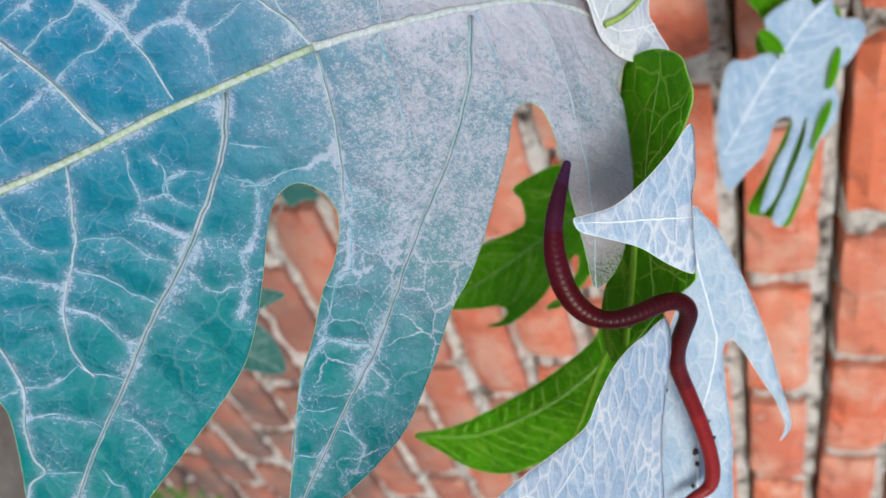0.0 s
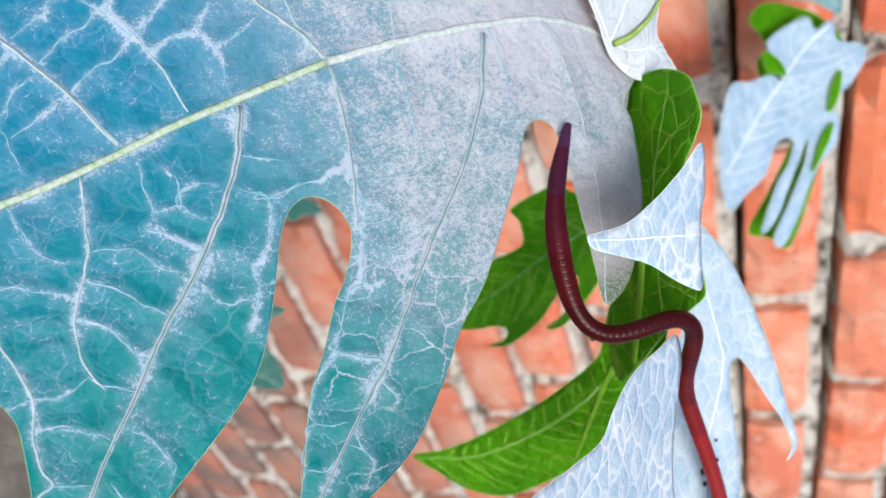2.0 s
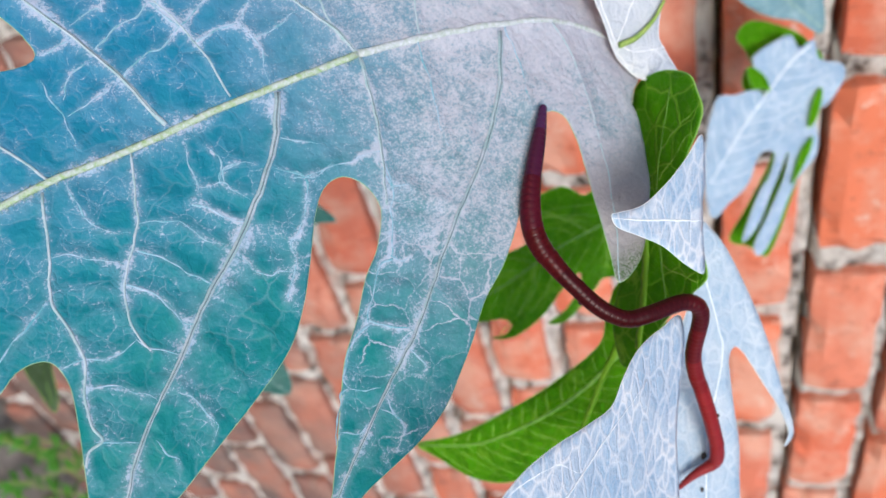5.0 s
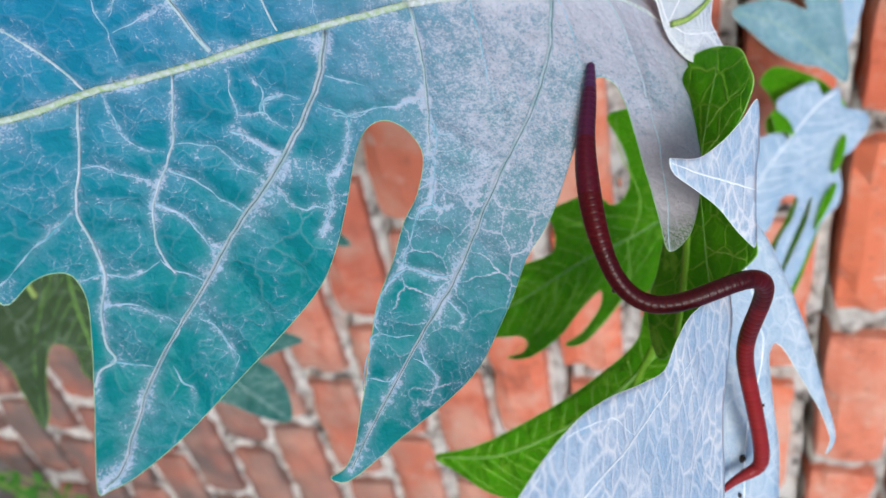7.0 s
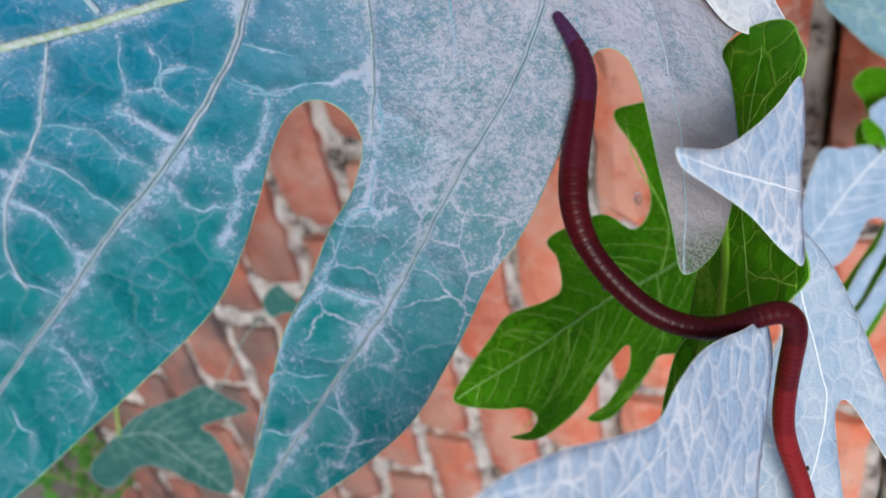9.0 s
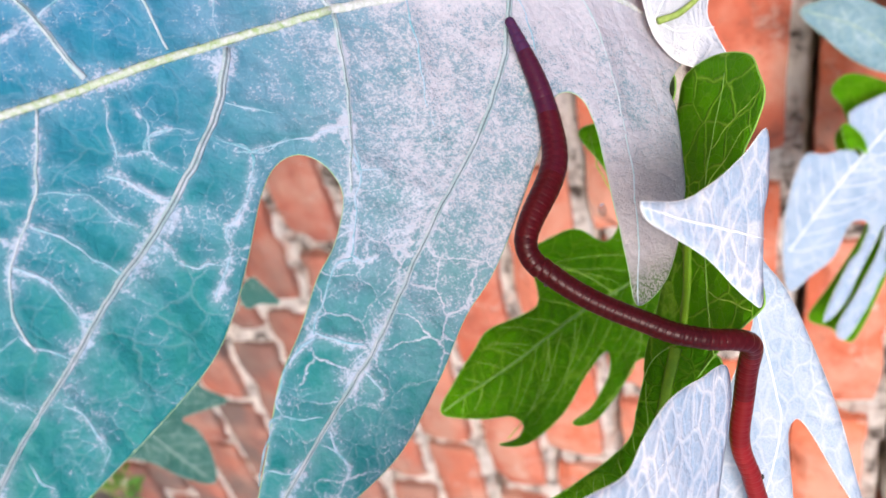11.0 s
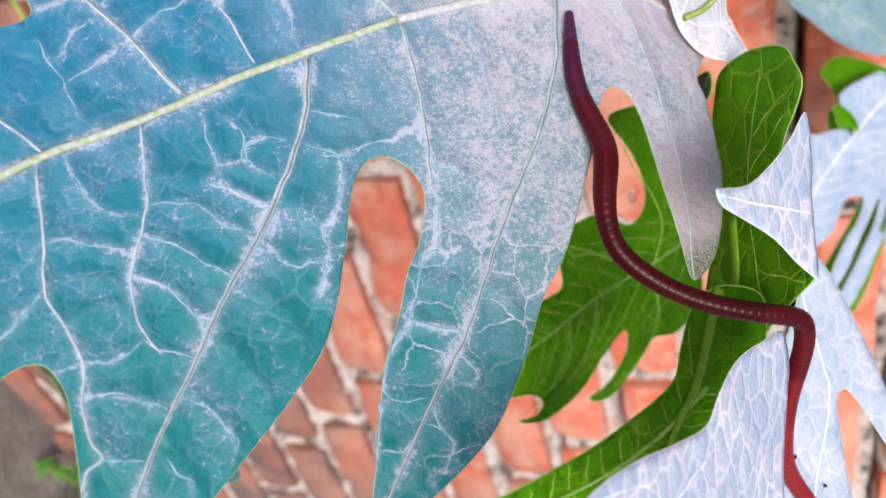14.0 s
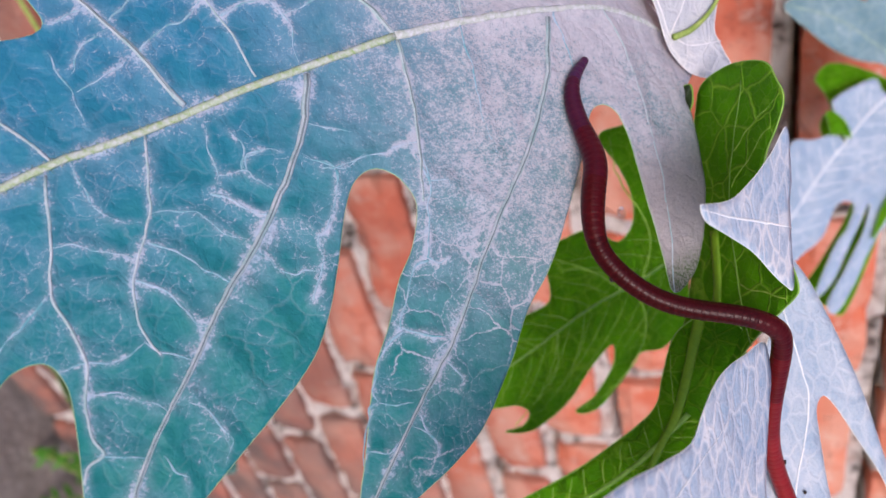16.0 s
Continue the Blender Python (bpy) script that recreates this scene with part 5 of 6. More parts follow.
    spines.append((6, [(71.9, -18.2, 9.3), (71.6, -12.8, 14.6), (71.2, -8.2, 21.1), (63.3, -9.0, 19.3), (38.5, -4.3, 14.1), (15.3, 0.1, 11.0), (-1.0, 1.2, 13.1), (-11.5, 0.5, 14.0), (-16.3, -2.5, 9.0), (-16.9, -11.2, -1.2), (-19.5, -15.1, -11.3), (-25.1, -17.0, -21.3), (-36.2, -13.3, -31.1), (-45.6, -5.3, -35.5), (-52.8, 2.6, -35.7), (-60.4, 16.0, -34.6), (-70.3, 32.1, -35.0)]))
    spines.append((6.5, [(71.4, -16.1, 7.9), (71.2, -10.6, 13.3), (70.7, -6.0, 19.7), (65.8, -8.0, 20.4), (40.1, -2.4, 15.6), (21.0, -3.4, 11.9), (-0.8, -2.9, 15.2), (-15.4, -3.1, 17.1), (-19.9, -5.8, 11.2), (-16.7, -10.5, -0.9), (-18.0, -16.0, -13.0), (-26.8, -15.3, -23.0), (-35.4, -11.8, -28.7), (-44.6, -3.5, -31.4), (-56.3, 10.6, -31.5), (-65.7, 26.0, -31.8), (-72.0, 31.6, -35.5)]))
    spines.append((7, [(71.0, -17.2, 8.6), (70.6, -11.6, 13.8), (70.2, -7.0, 20.3), (61.8, -6.0, 21.7), (37.4, -1.5, 17.1), (15.1, -2.0, 13.3), (-3.4, -5.0, 16.4), (-17.5, -6.5, 18.6), (-23.8, -11.2, 12.8), (-21.8, -17.1, 0.7), (-19.6, -20.7, -12.3), (-24.7, -19.5, -22.1), (-34.7, -14.6, -27.9), (-46.2, -4.4, -32.3), (-58.3, 8.6, -34.6), (-66.4, 22.6, -34.3), (-72.2, 32.8, -34.4)]))
    spines.append((7.5, [(72.2, -15.6, 9.8), (71.7, -10.1, 15.0), (71.3, -5.5, 21.3), (63.2, -4.8, 22.7), (42.6, -2.9, 18.3), (20.7, -3.9, 14.0), (-0.7, -5.2, 16.2), (-16.1, -5.1, 19.4), (-22.1, -12.2, 14.5), (-19.7, -20.7, 3.2), (-15.6, -22.2, -8.8), (-18.7, -19.7, -18.7), (-30.0, -15.2, -26.1), (-41.8, -4.9, -30.0), (-56.8, 10.7, -32.1), (-66.1, 24.0, -32.9), (-72.4, 29.8, -35.8)]))
    spines.append((8, [(70.1, -17.8, 9.6), (69.7, -12.2, 14.8), (69.2, -7.6, 21.3), (60.1, -6.7, 21.4), (41.1, -6.2, 16.5), (19.3, -7.1, 13.2), (-2.0, -8.4, 15.8), (-19.0, -7.5, 18.3), (-25.3, -12.9, 13.8), (-23.2, -19.9, 3.0), (-17.4, -23.3, -8.9), (-20.6, -20.9, -18.6), (-31.6, -15.7, -25.4), (-44.7, -3.8, -29.4), (-58.9, 11.0, -31.9), (-70.1, 25.5, -33.8), (-79.4, 32.1, -39.4)]))
    spines.append((8.5, [(72.1, -19.2, 8.0), (71.7, -13.6, 13.2), (71.1, -9.0, 19.7), (61.2, -7.7, 19.5), (42.1, -7.2, 15.1), (21.8, -9.1, 12.0), (0.4, -10.1, 15.6), (-15.4, -10.2, 17.6), (-21.8, -15.1, 12.8), (-19.9, -21.6, 1.6), (-17.1, -22.6, -10.6), (-20.9, -19.8, -19.5), (-33.3, -12.8, -26.4), (-49.6, 2.3, -31.0), (-61.8, 15.1, -33.8), (-73.8, 25.0, -39.7), (-84.1, 31.3, -46.3)]))
    spines.append((9, [(67.3, -8.1, 19.6), (67.0, -2.4, 24.5), (66.3, 2.5, 30.6), (46.7, 11.1, 25.4), (27.9, 12.1, 19.1), (11.6, 13.5, 18.7), (-1.8, 12.7, 19.2), (-12.4, 12.7, 19.7), (-17.2, 12.0, 16.0), (-16.8, 6.5, 7.4), (-20.0, -1.1, 0.6), (-24.9, -3.6, -10.3), (-32.6, -2.1, -19.5), (-40.9, 1.2, -26.9), (-49.2, 7.5, -30.9), (-57.8, 18.7, -31.9), (-66.5, 31.1, -31.6), (-72.4, 37.7, -34.8), (-78.4, 41.9, -40.0)]))
    spines.append((11.5, [(76.1, -7.5, 12.1), (75.7, -1.7, 17.0), (75.2, 3.2, 23.1), (50.2, 12.2, 14.9), (31.7, 11.7, 10.1), (13.9, 13.7, 11.7), (-1.6, 14.6, 14.6), (-11.5, 13.2, 15.3), (-15.0, 9.0, 10.8), (-20.3, 4.3, 0.4), (-25.2, 2.9, -10.4), (-31.9, 1.7, -22.6), (-38.5, 1.8, -32.0), (-46.6, 5.2, -38.5), (-51.9, 12.9, -36.8), (-56.7, 24.3, -33.0), (-61.9, 33.0, -35.2), (-72.8, 41.8, -40.6), (-87.2, 50.5, -49.3)]))
    spines.append((12, [(78.4, -5.9, 11.8), (77.9, 0.0, 16.6), (77.5, 5.0, 22.6), (51.0, 12.7, 10.8), (34.0, 11.6, 7.7), (16.1, 13.4, 9.3), (3.3, 12.9, 13.7), (-7.9, 12.5, 14.7), (-13.6, 10.3, 11.1), (-17.2, 5.1, 1.8), (-21.5, 2.2, -10.2), (-28.7, 0.2, -23.7), (-35.1, 0.6, -32.0), (-42.4, 5.2, -35.9), (-49.8, 15.2, -34.3), (-55.5, 25.6, -33.0), (-60.6, 34.8, -35.4), (-74.4, 45.2, -42.6), (-87.0, 51.9, -50.3)]))
    spines.append((12.5, [(72.5, -9.8, 10.7), (72.1, -4.2, 15.7), (71.6, 0.7, 22.0), (46.3, 7.7, 9.5), (24.7, 5.6, 10.0), (3.9, 4.7, 14.1), (-7.2, 5.1, 17.0), (-15.0, 5.3, 14.9), (-18.1, 1.3, 7.5), (-21.4, -1.8, -4.7), (-25.8, -5.4, -18.4), (-31.1, -5.5, -26.8), (-38.8, -1.3, -32.0), (-46.3, 6.0, -33.4), (-54.2, 15.9, -33.0), (-60.9, 25.3, -34.3), (-67.5, 35.9, -38.3), (-77.9, 43.7, -43.6), (-87.5, 49.9, -49.0)]))
    spines.append((13, [(71.8, -9.5, 14.1), (71.3, -3.6, 18.9), (70.8, 1.4, 25.1), (50.9, 4.5, 12.9), (26.9, 3.9, 12.3), (5.2, 3.8, 16.0), (-7.6, 5.3, 18.2), (-15.7, 5.9, 16.2), (-19.6, 2.0, 7.8), (-23.4, -1.2, -5.1), (-30.2, -1.7, -16.6), (-39.1, 1.5, -25.6), (-47.8, 7.6, -30.5), (-55.5, 15.4, -32.8), (-63.1, 23.6, -36.7), (-71.5, 31.5, -44.0), (-80.0, 39.4, -47.2), (-89.0, 50.1, -49.3)]))
    spines.append((13.5, [(67.0, -16.8, 14.8), (66.5, -11.1, 19.7), (65.9, -6.2, 25.9), (46.2, -1.3, 15.6), (24.2, -4.2, 11.8), (4.3, -5.8, 14.3), (-8.9, -3.1, 17.4), (-18.8, -0.5, 16.3), (-22.6, -1.6, 11.3), (-24.7, -4.2, 0.4), (-28.7, -6.9, -12.0), (-36.3, -4.8, -22.1), (-44.1, -0.6, -29.4), (-51.4, 7.5, -31.5), (-57.6, 17.4, -32.5), (-65.4, 25.9, -40.2), (-75.2, 34.6, -44.8), (-88.8, 49.0, -49.6)]))
    spines.append((14, [(72.1, -11.5, 13.1), (71.7, -5.6, 18.1), (71.1, -0.7, 24.3), (54.1, 1.5, 14.6), (36.7, 1.1, 11.8), (16.8, 4.6, 13.0), (0.9, 6.0, 16.4), (-11.9, 6.7, 16.7), (-17.1, 3.6, 11.6), (-23.1, -1.1, -1.3), (-29.9, -2.7, -15.5), (-38.6, -1.4, -27.0), (-45.6, 2.1, -32.8), (-54.4, 11.1, -34.9), (-60.6, 21.6, -34.7), (-67.3, 29.4, -39.9), (-76.4, 36.6, -44.8), (-88.0, 51.8, -47.1)]))
    spines.append((14.5, [(67.5, -16.2, 11.7), (67.0, -10.5, 16.7), (66.4, -5.7, 22.9), (51.3, -3.4, 16.6), (29.4, -7.3, 12.6), (3.1, -5.7, 13.3), (-9.4, -4.3, 16.1), (-19.5, -1.4, 15.9), (-24.0, -3.1, 9.5), (-28.5, -3.9, -1.8), (-34.3, -5.1, -14.5), (-41.6, -4.4, -25.9), (-47.3, -1.6, -31.8), (-55.1, 6.1, -34.3), (-62.6, 17.3, -33.0), (-71.2, 25.0, -39.2), (-77.9, 37.0, -44.1), (-80.5, 43.9, -42.1), (-78.0, 48.0, -37.2)]))
    spines.append((15, [(66.9, -16.5, 12.2), (66.5, -10.7, 17.0), (66.0, -5.7, 23.2), (47.8, -1.4, 15.3), (26.6, -5.4, 11.1), (2.5, -4.8, 11.7), (-10.7, -2.1, 14.8), (-18.9, -0.8, 13.8), (-24.8, -1.5, 6.7), (-27.9, -3.7, -4.6), (-33.0, -5.5, -17.3), (-39.7, -4.4, -27.3), (-46.8, -1.1, -34.6), (-54.4, 6.8, -37.2), (-61.6, 18.8, -35.7), (-69.1, 25.3, -42.2), (-75.8, 37.4, -47.3), (-78.0, 45.2, -45.0), (-74.3, 48.4, -39.9)]))
    spines.append((15.5, [(72.2, -12.5, 11.7), (71.9, -6.8, 16.6), (71.5, -1.8, 22.7), (51.3, 3.6, 14.1), (30.0, 0.3, 11.1), (5.5, 1.6, 12.6), (-7.0, 3.4, 15.4), (-14.6, 4.7, 15.2), (-20.2, 2.8, 8.0), (-24.5, 0.8, -3.4), (-30.2, -0.5, -14.9), (-37.9, -0.3, -26.4), (-47.6, 4.8, -33.9), (-56.3, 14.1, -35.3), (-61.6, 23.2, -33.8), (-70.1, 31.3, -39.1), (-76.9, 41.3, -44.3), (-75.9, 47.9, -39.7), (-75.0, 56.4, -35.3)]))
    spines.append((16, [(65.5, -19.0, 13.8), (65.1, -13.1, 18.6), (64.7, -8.1, 24.8), (44.1, -1.8, 17.4), (20.1, -3.0, 14.4), (-2.9, -2.8, 16.1), (-15.6, -1.5, 17.3), (-22.3, -1.8, 15.6), (-27.3, -3.1, 7.8), (-30.3, -5.0, -3.7), (-34.9, -6.2, -15.4), (-42.7, -3.7, -25.8), (-50.3, 1.5, -32.1), (-59.3, 13.5, -33.1), (-63.0, 22.3, -33.4), (-69.9, 33.6, -40.4), (-77.0, 41.4, -42.7), (-79.3, 49.5, -40.5)]))
    # the leaves sway a little as they hang
    walk(leaf_main, [(0, pose(0.0957, 0.1660, 1.0920, 1.20, 2.58, 0.36)), (0.5, pose(0.0958, 0.1657, 1.0917, 0.70, 2.11, -0.41)), (1, pose(0.0954, 0.1656, 1.0918, 0.94, 2.81, 0.02)), (1.5, pose(0.0957, 0.1658, 1.0918, 0.88, 1.81, -0.76)), (2, pose(0.0957, 0.1658, 1.0919, 0.82, 2.72, 0.35)), (2.5, pose(0.0969, 0.1668, 1.0923, -0.27, 0.14, -0.76)), (3, pose(0.0967, 0.1666, 1.0924, -0.28, 0.47, -0.88)), (5.5, pose(0.0976, 0.1654, 1.0909, -0.40, -0.36, -1.74)), (6, pose(0.0973, 0.1655, 1.0914, 0.02, 0.65, -1.59)), (6.5, pose(0.0970, 0.1662, 1.0909, 0.14, -0.38, -0.97)), (7, pose(0.0974, 0.1665, 1.0913, 0.43, -1.41, -2.13)), (7.5, pose(0.0991, 0.1650, 1.0917, 0.27, -0.30, 0.75)), (8, pose(0.0974, 0.1631, 1.0913, 0.12, 0.30, 1.63)), (8.5, pose(0.1005, 0.1625, 1.0885, 1.53, -0.05, 2.59)), (9, pose(0.0999, 0.1750, 1.0940, -0.69, -3.84, -1.70)), (11.5, pose(0.1002, 0.1713, 1.0931, -3.59, 1.92, 2.44)), (12, pose(0.0999, 0.1711, 1.0936, -4.69, 2.93, 2.71)), (12.5, pose(0.1002, 0.1720, 1.0932, -2.85, 2.12, 2.46)), (13, pose(0.0985, 0.1687, 1.0942, -4.74, 1.94, 2.44)), (13.5, pose(0.0988, 0.1688, 1.0940, -4.09, 0.89, 1.52)), (14, pose(0.0983, 0.1686, 1.0939, -4.23, 1.35, 1.70)), (14.5, pose(0.0983, 0.1695, 1.0938, -2.81, 1.89, 2.29)), (15, pose(0.0983, 0.1682, 1.0944, -5.84, 1.93, 1.27)), (15.5, pose(0.0980, 0.1687, 1.0943, -4.40, 2.12, 0.67)), (16, pose(0.0985, 0.1690, 1.0943, -4.08, 1.75, 1.47))])
    curl = [(0, pose(0.1628, 0.2343, 1.2021, 1.63, 2.43, 1.13)), (0.5, pose(0.1637, 0.2352, 1.2009, 0.91, 2.13, 0.55)), (1, pose(0.1639, 0.2345, 1.2010, 1.48, 2.51, 0.55)), (1.5, pose(0.1634, 0.2343, 1.2015, 1.05, 2.23, 0.52)), (2, pose(0.1634, 0.2352, 1.2014, 0.65, 2.18, 0.55)), (2.5, pose(0.1619, 0.2373, 1.2024, 0.17, -0.27, -0.34)), (3, pose(0.1623, 0.2370, 1.2024, 0.60, 0.22, -0.18)), (5.5, pose(0.1631, 0.2349, 1.2013, 0.55, -0.21, -0.63)), (6, pose(0.1623, 0.2349, 1.2038, 0.57, 1.07, 0.32)), (6.5, pose(0.1618, 0.2371, 1.2019, 0.51, -0.27, 0.17)), (7, pose(0.1614, 0.2360, 1.2020, -0.31, -0.18, 0.34)), (7.5, pose(0.1625, 0.2373, 1.2025, 1.69, -0.68, 0.14)), (8, pose(0.1604, 0.2349, 1.2024, 1.06, -0.55, 0.21)), (8.5, pose(0.1621, 0.2330, 1.2011, 1.79, -0.66, 1.34)), (9, pose(0.1608, 0.2482, 1.2052, -2.07, -4.09, -3.50)), (11.5, pose(0.1657, 0.2437, 1.2028, -2.67, 0.02, -0.83)), (12, pose(0.1674, 0.2445, 1.2029, -2.99, 0.01, -0.90)), (12.5, pose(0.1617, 0.2409, 1.2033, -1.64, -0.73, -1.92)), (13, pose(0.1612, 0.2412, 1.2038, -2.28, -1.54, -3.87)), (13.5, pose(0.1578, 0.2361, 1.2040, -3.48, -1.18, -2.50)), (14, pose(0.1617, 0.2398, 1.2037, -1.57, -2.04, -3.57)), (14.5, pose(0.1565, 0.2344, 1.2039, -1.97, -1.16, -2.28)), (15, pose(0.1573, 0.2359, 1.2020, -0.76, -2.04, -2.45)), (15.5, pose(0.1627, 0.2403, 1.2027, -2.01, -1.41, -4.18)), (16, pose(0.1559, 0.2336, 1.2040, -3.74, -1.87, -3.15))]
    walk(leaf_curl, curl)
    rest = leaf_curl_rest.inverted()
    for ob in crumbs_on_leaf:
        at = ob.matrix_world.copy()
        walk(ob, [(t, m @ rest @ at) for t, m in curl])
    walk(next(o for o in leaf_curl.children if o.get("label") == "white turned-over lobe"), [(0, pose(-0.0304, -0.0283, 0.0058, 0.17, -30.41, 54.79)), (0.5, pose(-0.0299, -0.0286, 0.0055, 2.04, -30.27, 55.42)), (1, pose(-0.0298, -0.0286, 0.0057, 1.66, -29.67, 55.82)), (1.5, pose(-0.0303, -0.0287, 0.0056, 0.38, -30.61, 55.38)), (2, pose(-0.0299, -0.0286, 0.0054, 2.14, -30.52, 55.40)), (2.5, pose(-0.0298, -0.0282, 0.0060, 1.72, -28.37, 54.52)), (3, pose(-0.0297, -0.0283, 0.0062, 1.37, -28.24, 55.27)), (5.5, pose(-0.0295, -0.0288, 0.0063, 0.74, -26.07, 55.65)), (6, pose(-0.0302, -0.0279, 0.0053, 1.26, -28.79, 55.25)), (6.5, pose(-0.0297, -0.0283, 0.0068, 1.10, -26.74, 56.24)), (7, pose(-0.0307, -0.0299, 0.0063, 1.16, -27.07, 55.44)), (7.5, pose(-0.0293, -0.0284, 0.0080, -0.18, -25.30, 57.31)), (8, pose(-0.0296, -0.0283, 0.0072, 0.08, -26.35, 57.05)), (8.5, pose(-0.0311, -0.0324, 0.0084, -0.21, -24.91, 54.85)), (9, pose(-0.0276, -0.0270, 0.0067, -0.08, -24.70, 58.61)), (11.5, pose(-0.0311, -0.0272, 0.0070, 1.84, -27.21, 53.94)), (12, pose(-0.0314, -0.0272, 0.0061, 2.01, -27.98, 53.60)), (12.5, pose(-0.0270, -0.0257, 0.0066, 1.51, -26.62, 56.87)), (13, pose(-0.0289, -0.0287, 0.0080, -1.37, -24.61, 59.34)), (13.5, pose(-0.0273, -0.0269, 0.0067, 0.38, -24.69, 58.15)), (14, pose(-0.0291, -0.0286, 0.0080, -1.07, -24.38, 58.39)), (14.5, pose(-0.0272, -0.0261, 0.0078, -0.21, -23.91, 57.66)), (15, pose(-0.0277, -0.0270, 0.0080, 0.02, -22.92, 58.05)), (15.5, pose(-0.0289, -0.0288, 0.0078, -1.20, -25.18, 59.32)), (16, pose(-0.0274, -0.0265, 0.0075, 0.77, -23.95, 57.68))])
    green = [(0, pose(0.2699, 0.3184, 1.1222, 0.30, 3.32, 0.48)), (0.5, pose(0.2723, 0.3174, 1.1191, -0.21, 2.66, -0.15)), (1, pose(0.2727, 0.3181, 1.1183, 0.40, 2.32, -0.08)), (1.5, pose(0.2729, 0.3208, 1.1203, 1.32, 1.06, 0.47)), (2, pose(0.2736, 0.3197, 1.1185, 0.75, 1.19, 0.24)), (2.5, pose(0.2768, 0.3193, 1.1231, 0.28, -1.10, -0.46)), (3, pose(0.2769, 0.3196, 1.1223, 0.77, -0.70, -0.20)), (5.5, pose(0.2773, 0.3218, 1.1229, 3.38, -0.69, 1.57)), (6, pose(0.2759, 0.3209, 1.1234, 2.46, -0.24, 1.16)), (6.5, pose(0.2720, 0.3174, 1.1230, -0.14, 1.13, -0.06)), (7, pose(0.2704, 0.3155, 1.1244, -1.43, 2.11, -0.65)), (7.5, pose(0.2751, 0.3173, 1.1231, -1.79, 1.00, 0.76)), (8, pose(0.2732, 0.3161, 1.1234, -0.16, 0.69, 0.06)), (8.5, pose(0.2761, 0.3170, 1.1227, 1.21, -0.15, -0.34)), (9, pose(0.2561, 0.2836, 1.1333, -9.04, -5.54, -9.08)), (11.5, pose(0.2557, 0.2872, 1.1228, -7.69, -6.81, -6.84)), (12, pose(0.2570, 0.2933, 1.1179, -9.81, -1.79, -4.60)), (12.5, pose(0.2593, 0.2969, 1.1199, -9.47, 2.83, -3.07)), (13, pose(0.2509, 0.2865, 1.1202, -8.58, 0.43, -3.62)), (13.5, pose(0.2465, 0.2744, 1.1246, -5.32, -1.63, -5.43)), (14, pose(0.2442, 0.2738, 1.1248, -6.39, -1.69, -3.37)), (14.5, pose(0.2433, 0.2714, 1.1280, -6.57, -1.94, -2.04)), (15, pose(0.2460, 0.2703, 1.1254, -4.53, -2.97, -7.21)), (15.5, pose(0.2460, 0.2694, 1.1244, -4.79, -1.92, -6.02)), (16, pose(0.2458, 0.2688, 1.1247, -5.74, -1.79, -4.52))]
    walk(leaf_green, green)
    off = DROP - Vector((0.2738, 0.3180, 1.1247))
    walk(drop, [(t, m @ pose(*off) @ Matrix.Diagonal((1.4, 1.0, 0.8, 1.0))) for t, m in green])
    walk(leaf_glow, [(0, pose(0.2738, 0.2268, 1.1359, 1.56, 2.25, 1.00)), (0.5, pose(0.2745, 0.2251, 1.1345, 0.76, 2.34, 0.36)), (1, pose(0.2743, 0.2249, 1.1337, 1.08, 2.72, 0.40)), (1.5, pose(0.2742, 0.2266, 1.1349, 1.71, 2.20, 0.94)), (2, pose(0.2739, 0.2255, 1.1345, 0.77, 2.36, 0.47)), (2.5, pose(0.2747, 0.2249, 1.1403, -0.08, 0.09, -0.45)), (3, pose(0.2746, 0.2248, 1.1392, 0.04, 0.51, -0.40)), (5.5, pose(0.2746, 0.2250, 1.1374, 0.80, 0.68, 0.33)), (6, pose(0.2725, 0.2262, 1.1380, 0.38, 0.58, 0.10)), (6.5, pose(0.2730, 0.2255, 1.1387, 0.27, 0.28, 0.08)), (7, pose(0.2742, 0.2264, 1.1406, 0.23, 0.04, 0.07)), (7.5, pose(0.2756, 0.2245, 1.1425, -0.19, -0.22, 0.16)), (8, pose(0.2744, 0.2230, 1.1432, -0.15, -0.18, 0.36)), (8.5, pose(0.2751, 0.2234, 1.1398, 0.13, -0.11, 0.70)), (9, pose(0.2602, 0.1987, 1.1537, -2.65, -3.28, -2.27)), (11.5, pose(0.2624, 0.2046, 1.1434, -3.40, 0.38, 0.99)), (12, pose(0.2686, 0.2068, 1.1400, -3.88, 0.98, 1.45)), (12.5, pose(0.2704, 0.2084, 1.1398, -2.13, 0.91, 1.35)), (13, pose(0.2633, 0.2002, 1.1424, -3.61, -0.09, 1.26)), (13.5, pose(0.2520, 0.1946, 1.1453, -2.72, -0.95, -0.08)), (14, pose(0.2455, 0.2003, 1.1448, -2.83, -0.04, 1.05)), (14.5, pose(0.2476, 0.1969, 1.1459, -2.07, 0.61, 1.48)), (15, pose(0.2503, 0.1936, 1.1460, -3.54, -0.14, 0.13)), (15.5, pose(0.2498, 0.1930, 1.1442, -3.03, 0.41, -0.01)), (16, pose(0.2492, 0.1933, 1.1452, -3.31, 0.09, 0.14))])
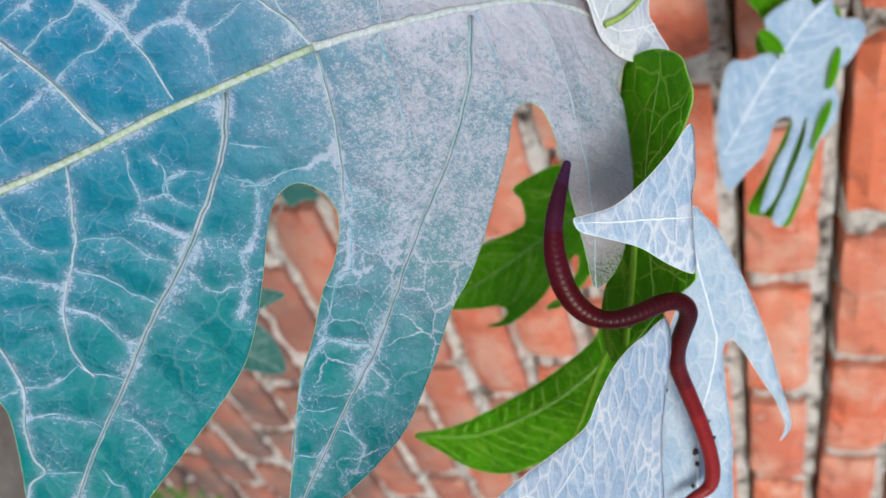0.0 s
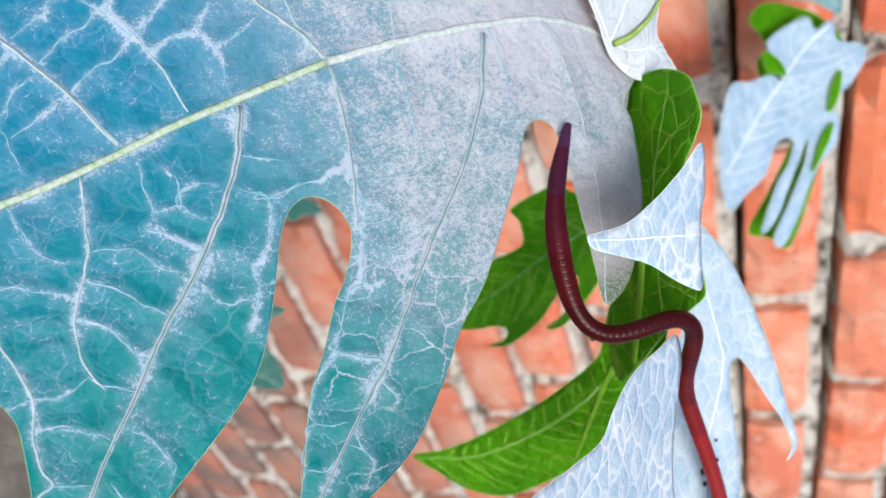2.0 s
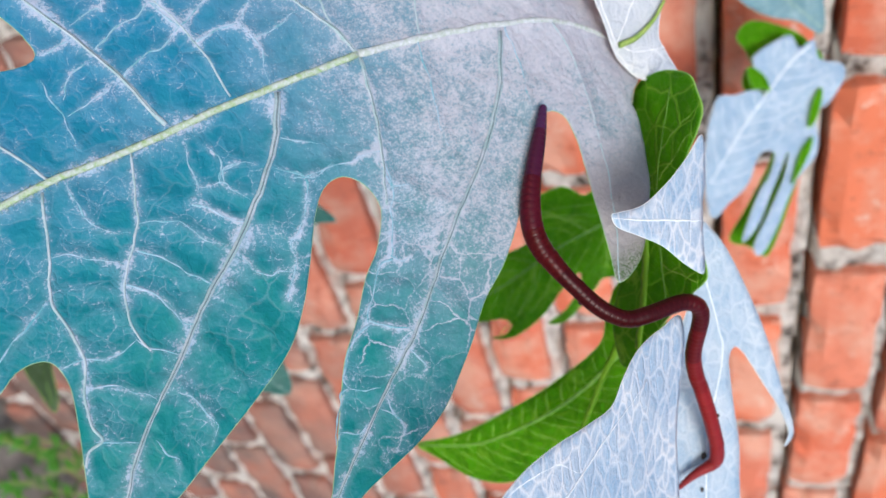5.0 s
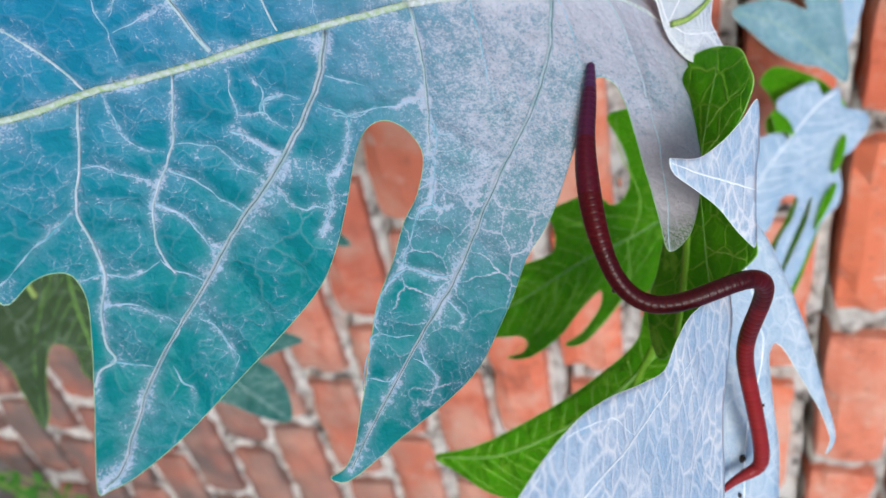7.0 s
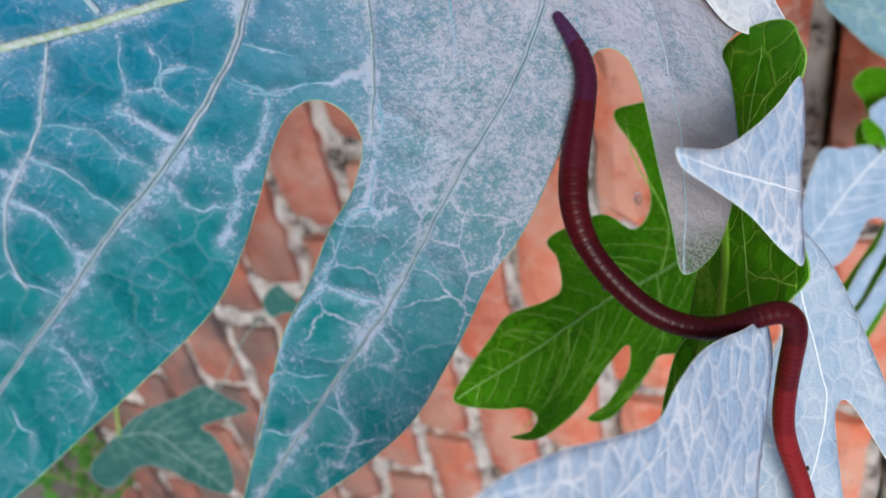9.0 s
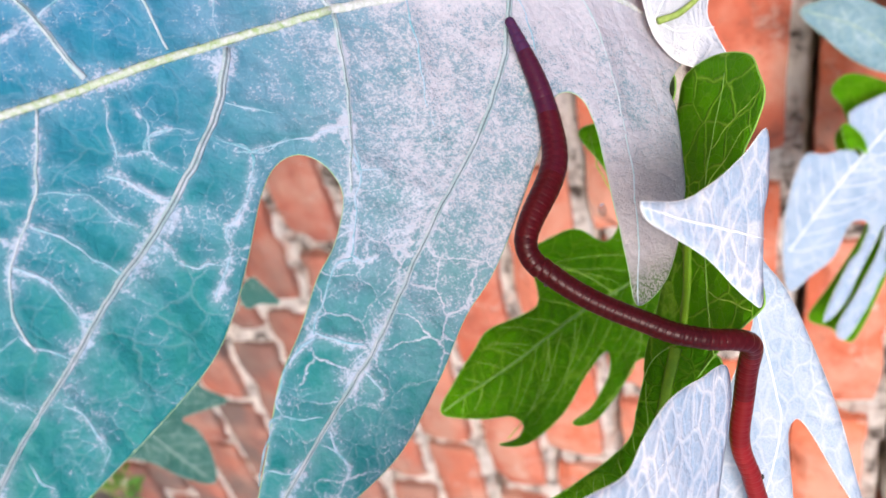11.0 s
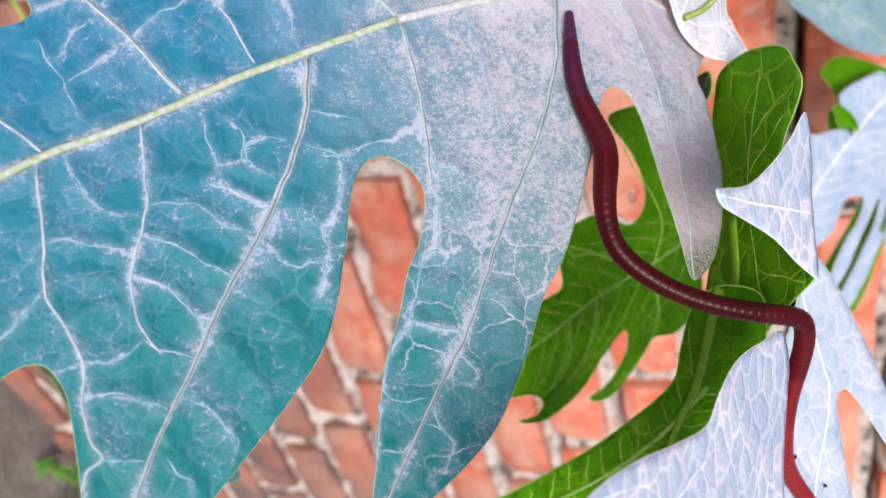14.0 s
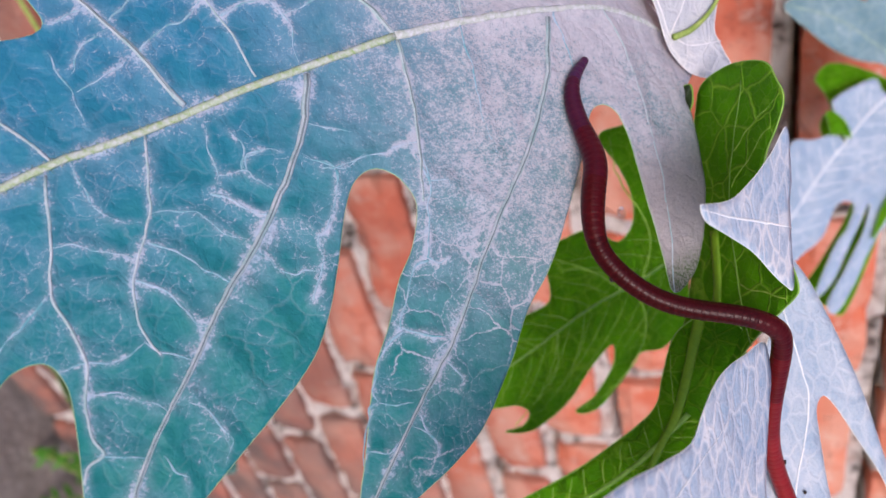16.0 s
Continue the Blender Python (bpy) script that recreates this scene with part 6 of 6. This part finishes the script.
    face = [(0, pose(0.0000, 0.0000, 0.0000, 4.65, -141.78, 40.43)), (0.5, pose(0.0000, 0.0000, 0.0000, 4.65, -141.78, 40.43)), (1, pose(0.0000, 0.0000, 0.0000, 4.65, -141.78, 40.43)), (1.5, pose(0.0000, 0.0000, 0.0000, 4.65, -141.78, 40.43)), (2, pose(0.0000, 0.0000, 0.0000, 4.65, -141.78, 40.43)), (2.5, pose(0.0000, 0.0000, 0.0000, 4.65, -141.78, 40.43)), (3, pose(0.0000, 0.0000, 0.0000, 4.65, -141.78, 40.43)), (5.5, pose(0.0000, 0.0000, 0.0000, 4.65, -141.78, 40.43)), (6, pose(0.0000, 0.0000, 0.0000, 4.65, -141.78, 40.43)), (6.5, pose(0.0000, 0.0000, 0.0000, 4.65, -141.78, 40.43)), (7, pose(0.0000, 0.0000, 0.0000, 4.65, -141.78, 40.43)), (7.5, pose(0.0000, 0.0000, 0.0000, 4.65, -141.78, 40.43)), (8, pose(0.0000, 0.0000, 0.0000, 4.65, -141.78, 40.43)), (8.5, pose(0.0000, 0.0000, 0.0000, 4.65, -141.78, 40.43)), (9, pose(0.0005, 0.0000, 0.0006, 4.65, -141.78, 40.43)), (11.5, pose(-0.0041, 0.0029, -0.0003, 4.65, -141.78, 40.43)), (12, pose(-0.0047, 0.0029, -0.0010, 4.65, -141.78, 40.43)), (12.5, pose(-0.0016, 0.0008, -0.0007, 4.65, -141.78, 40.43)), (13, pose(-0.0023, 0.0018, 0.0005, 4.65, -141.78, 40.43)), (13.5, pose(-0.0016, 0.0013, 0.0004, 4.65, -141.78, 40.43)), (14, pose(-0.0028, 0.0022, 0.0006, 4.65, -141.78, 40.43)), (14.5, pose(-0.0013, 0.0013, 0.0007, 4.65, -141.78, 40.43)), (15, pose(-0.0020, 0.0012, -0.0004, 4.65, -141.78, 40.43)), (15.5, pose(-0.0023, 0.0019, 0.0008, 4.65, -141.78, 40.43)), (16, pose(-0.0014, 0.0013, 0.0009, 4.65, -141.78, 40.43))]
    nib = leaf_curl.children[1]
    nib_on_face = curl_face.matrix_basis.inverted() @ nib.matrix_basis
    walk(nib, [(t, m @ nib_on_face) for t, m in face])
    walk(curl_face, face)
    walk(leaf_shade, [(0, pose(0.4093, 0.3829, 0.8359)), (0.5, pose(0.4093, 0.3829, 0.8359)), (1, pose(0.4093, 0.3829, 0.8359)), (1.5, pose(0.4093, 0.3829, 0.8359)), (2, pose(0.4093, 0.3829, 0.8359)), (2.5, pose(0.4223, 0.3752, 0.8463)), (3, pose(0.4223, 0.3752, 0.8463)), (5.5, pose(0.4223, 0.3791, 0.8526, 0.00, -0.00, 0.00)), (6, pose(0.4223, 0.3791, 0.8526, 0.00, -0.00, 0.00)), (6.5, pose(0.4223, 0.3791, 0.8526, 0.00, -0.00, 0.00)), (7, pose(0.4223, 0.3791, 0.8526, 0.00, -0.00, 0.00)), (7.5, pose(0.4223, 0.3791, 0.8526, 0.00, -0.00, 0.00)), (8, pose(0.4223, 0.3791, 0.8526, 0.00, -0.00, 0.00)), (8.5, pose(0.4223, 0.3791, 0.8526, 0.00, -0.00, 0.00)), (9, pose(0.4575, 0.3238, 0.8076, 0.00, -0.00, 0.00)), (11.5, pose(0.4345, 0.3320, 0.7879, 0.00, -0.00, 0.00)), (12, pose(0.4352, 0.3323, 0.7879, 0.00, -0.00, 0.00)), (12.5, pose(0.4353, 0.3326, 0.7848, 0.00, -0.00, 0.00)), (13, pose(0.4353, 0.3326, 0.7848, 0.00, -0.00, 0.00)), (13.5, pose(0.4353, 0.3326, 0.7848, 0.00, -0.00, 0.00)), (14, pose(0.4353, 0.3326, 0.7848, 0.00, -0.00, 0.00)), (14.5, pose(0.4353, 0.3326, 0.7848, 0.00, -0.00, 0.00)), (15, pose(0.4353, 0.3326, 0.7848, 0.00, -0.00, 0.00)), (15.5, pose(0.4353, 0.3326, 0.7848, 0.00, -0.00, 0.00)), (16, pose(0.4353, 0.3326, 0.7848, 0.00, -0.00, 0.00))])
    tracks = [(t, body_poses(points)) for t, points in spines]
    for k, ring in enumerate(rings_of_worm):
        walk(ring, [(t, poses[k]) for t, poses in tracks])


motions()
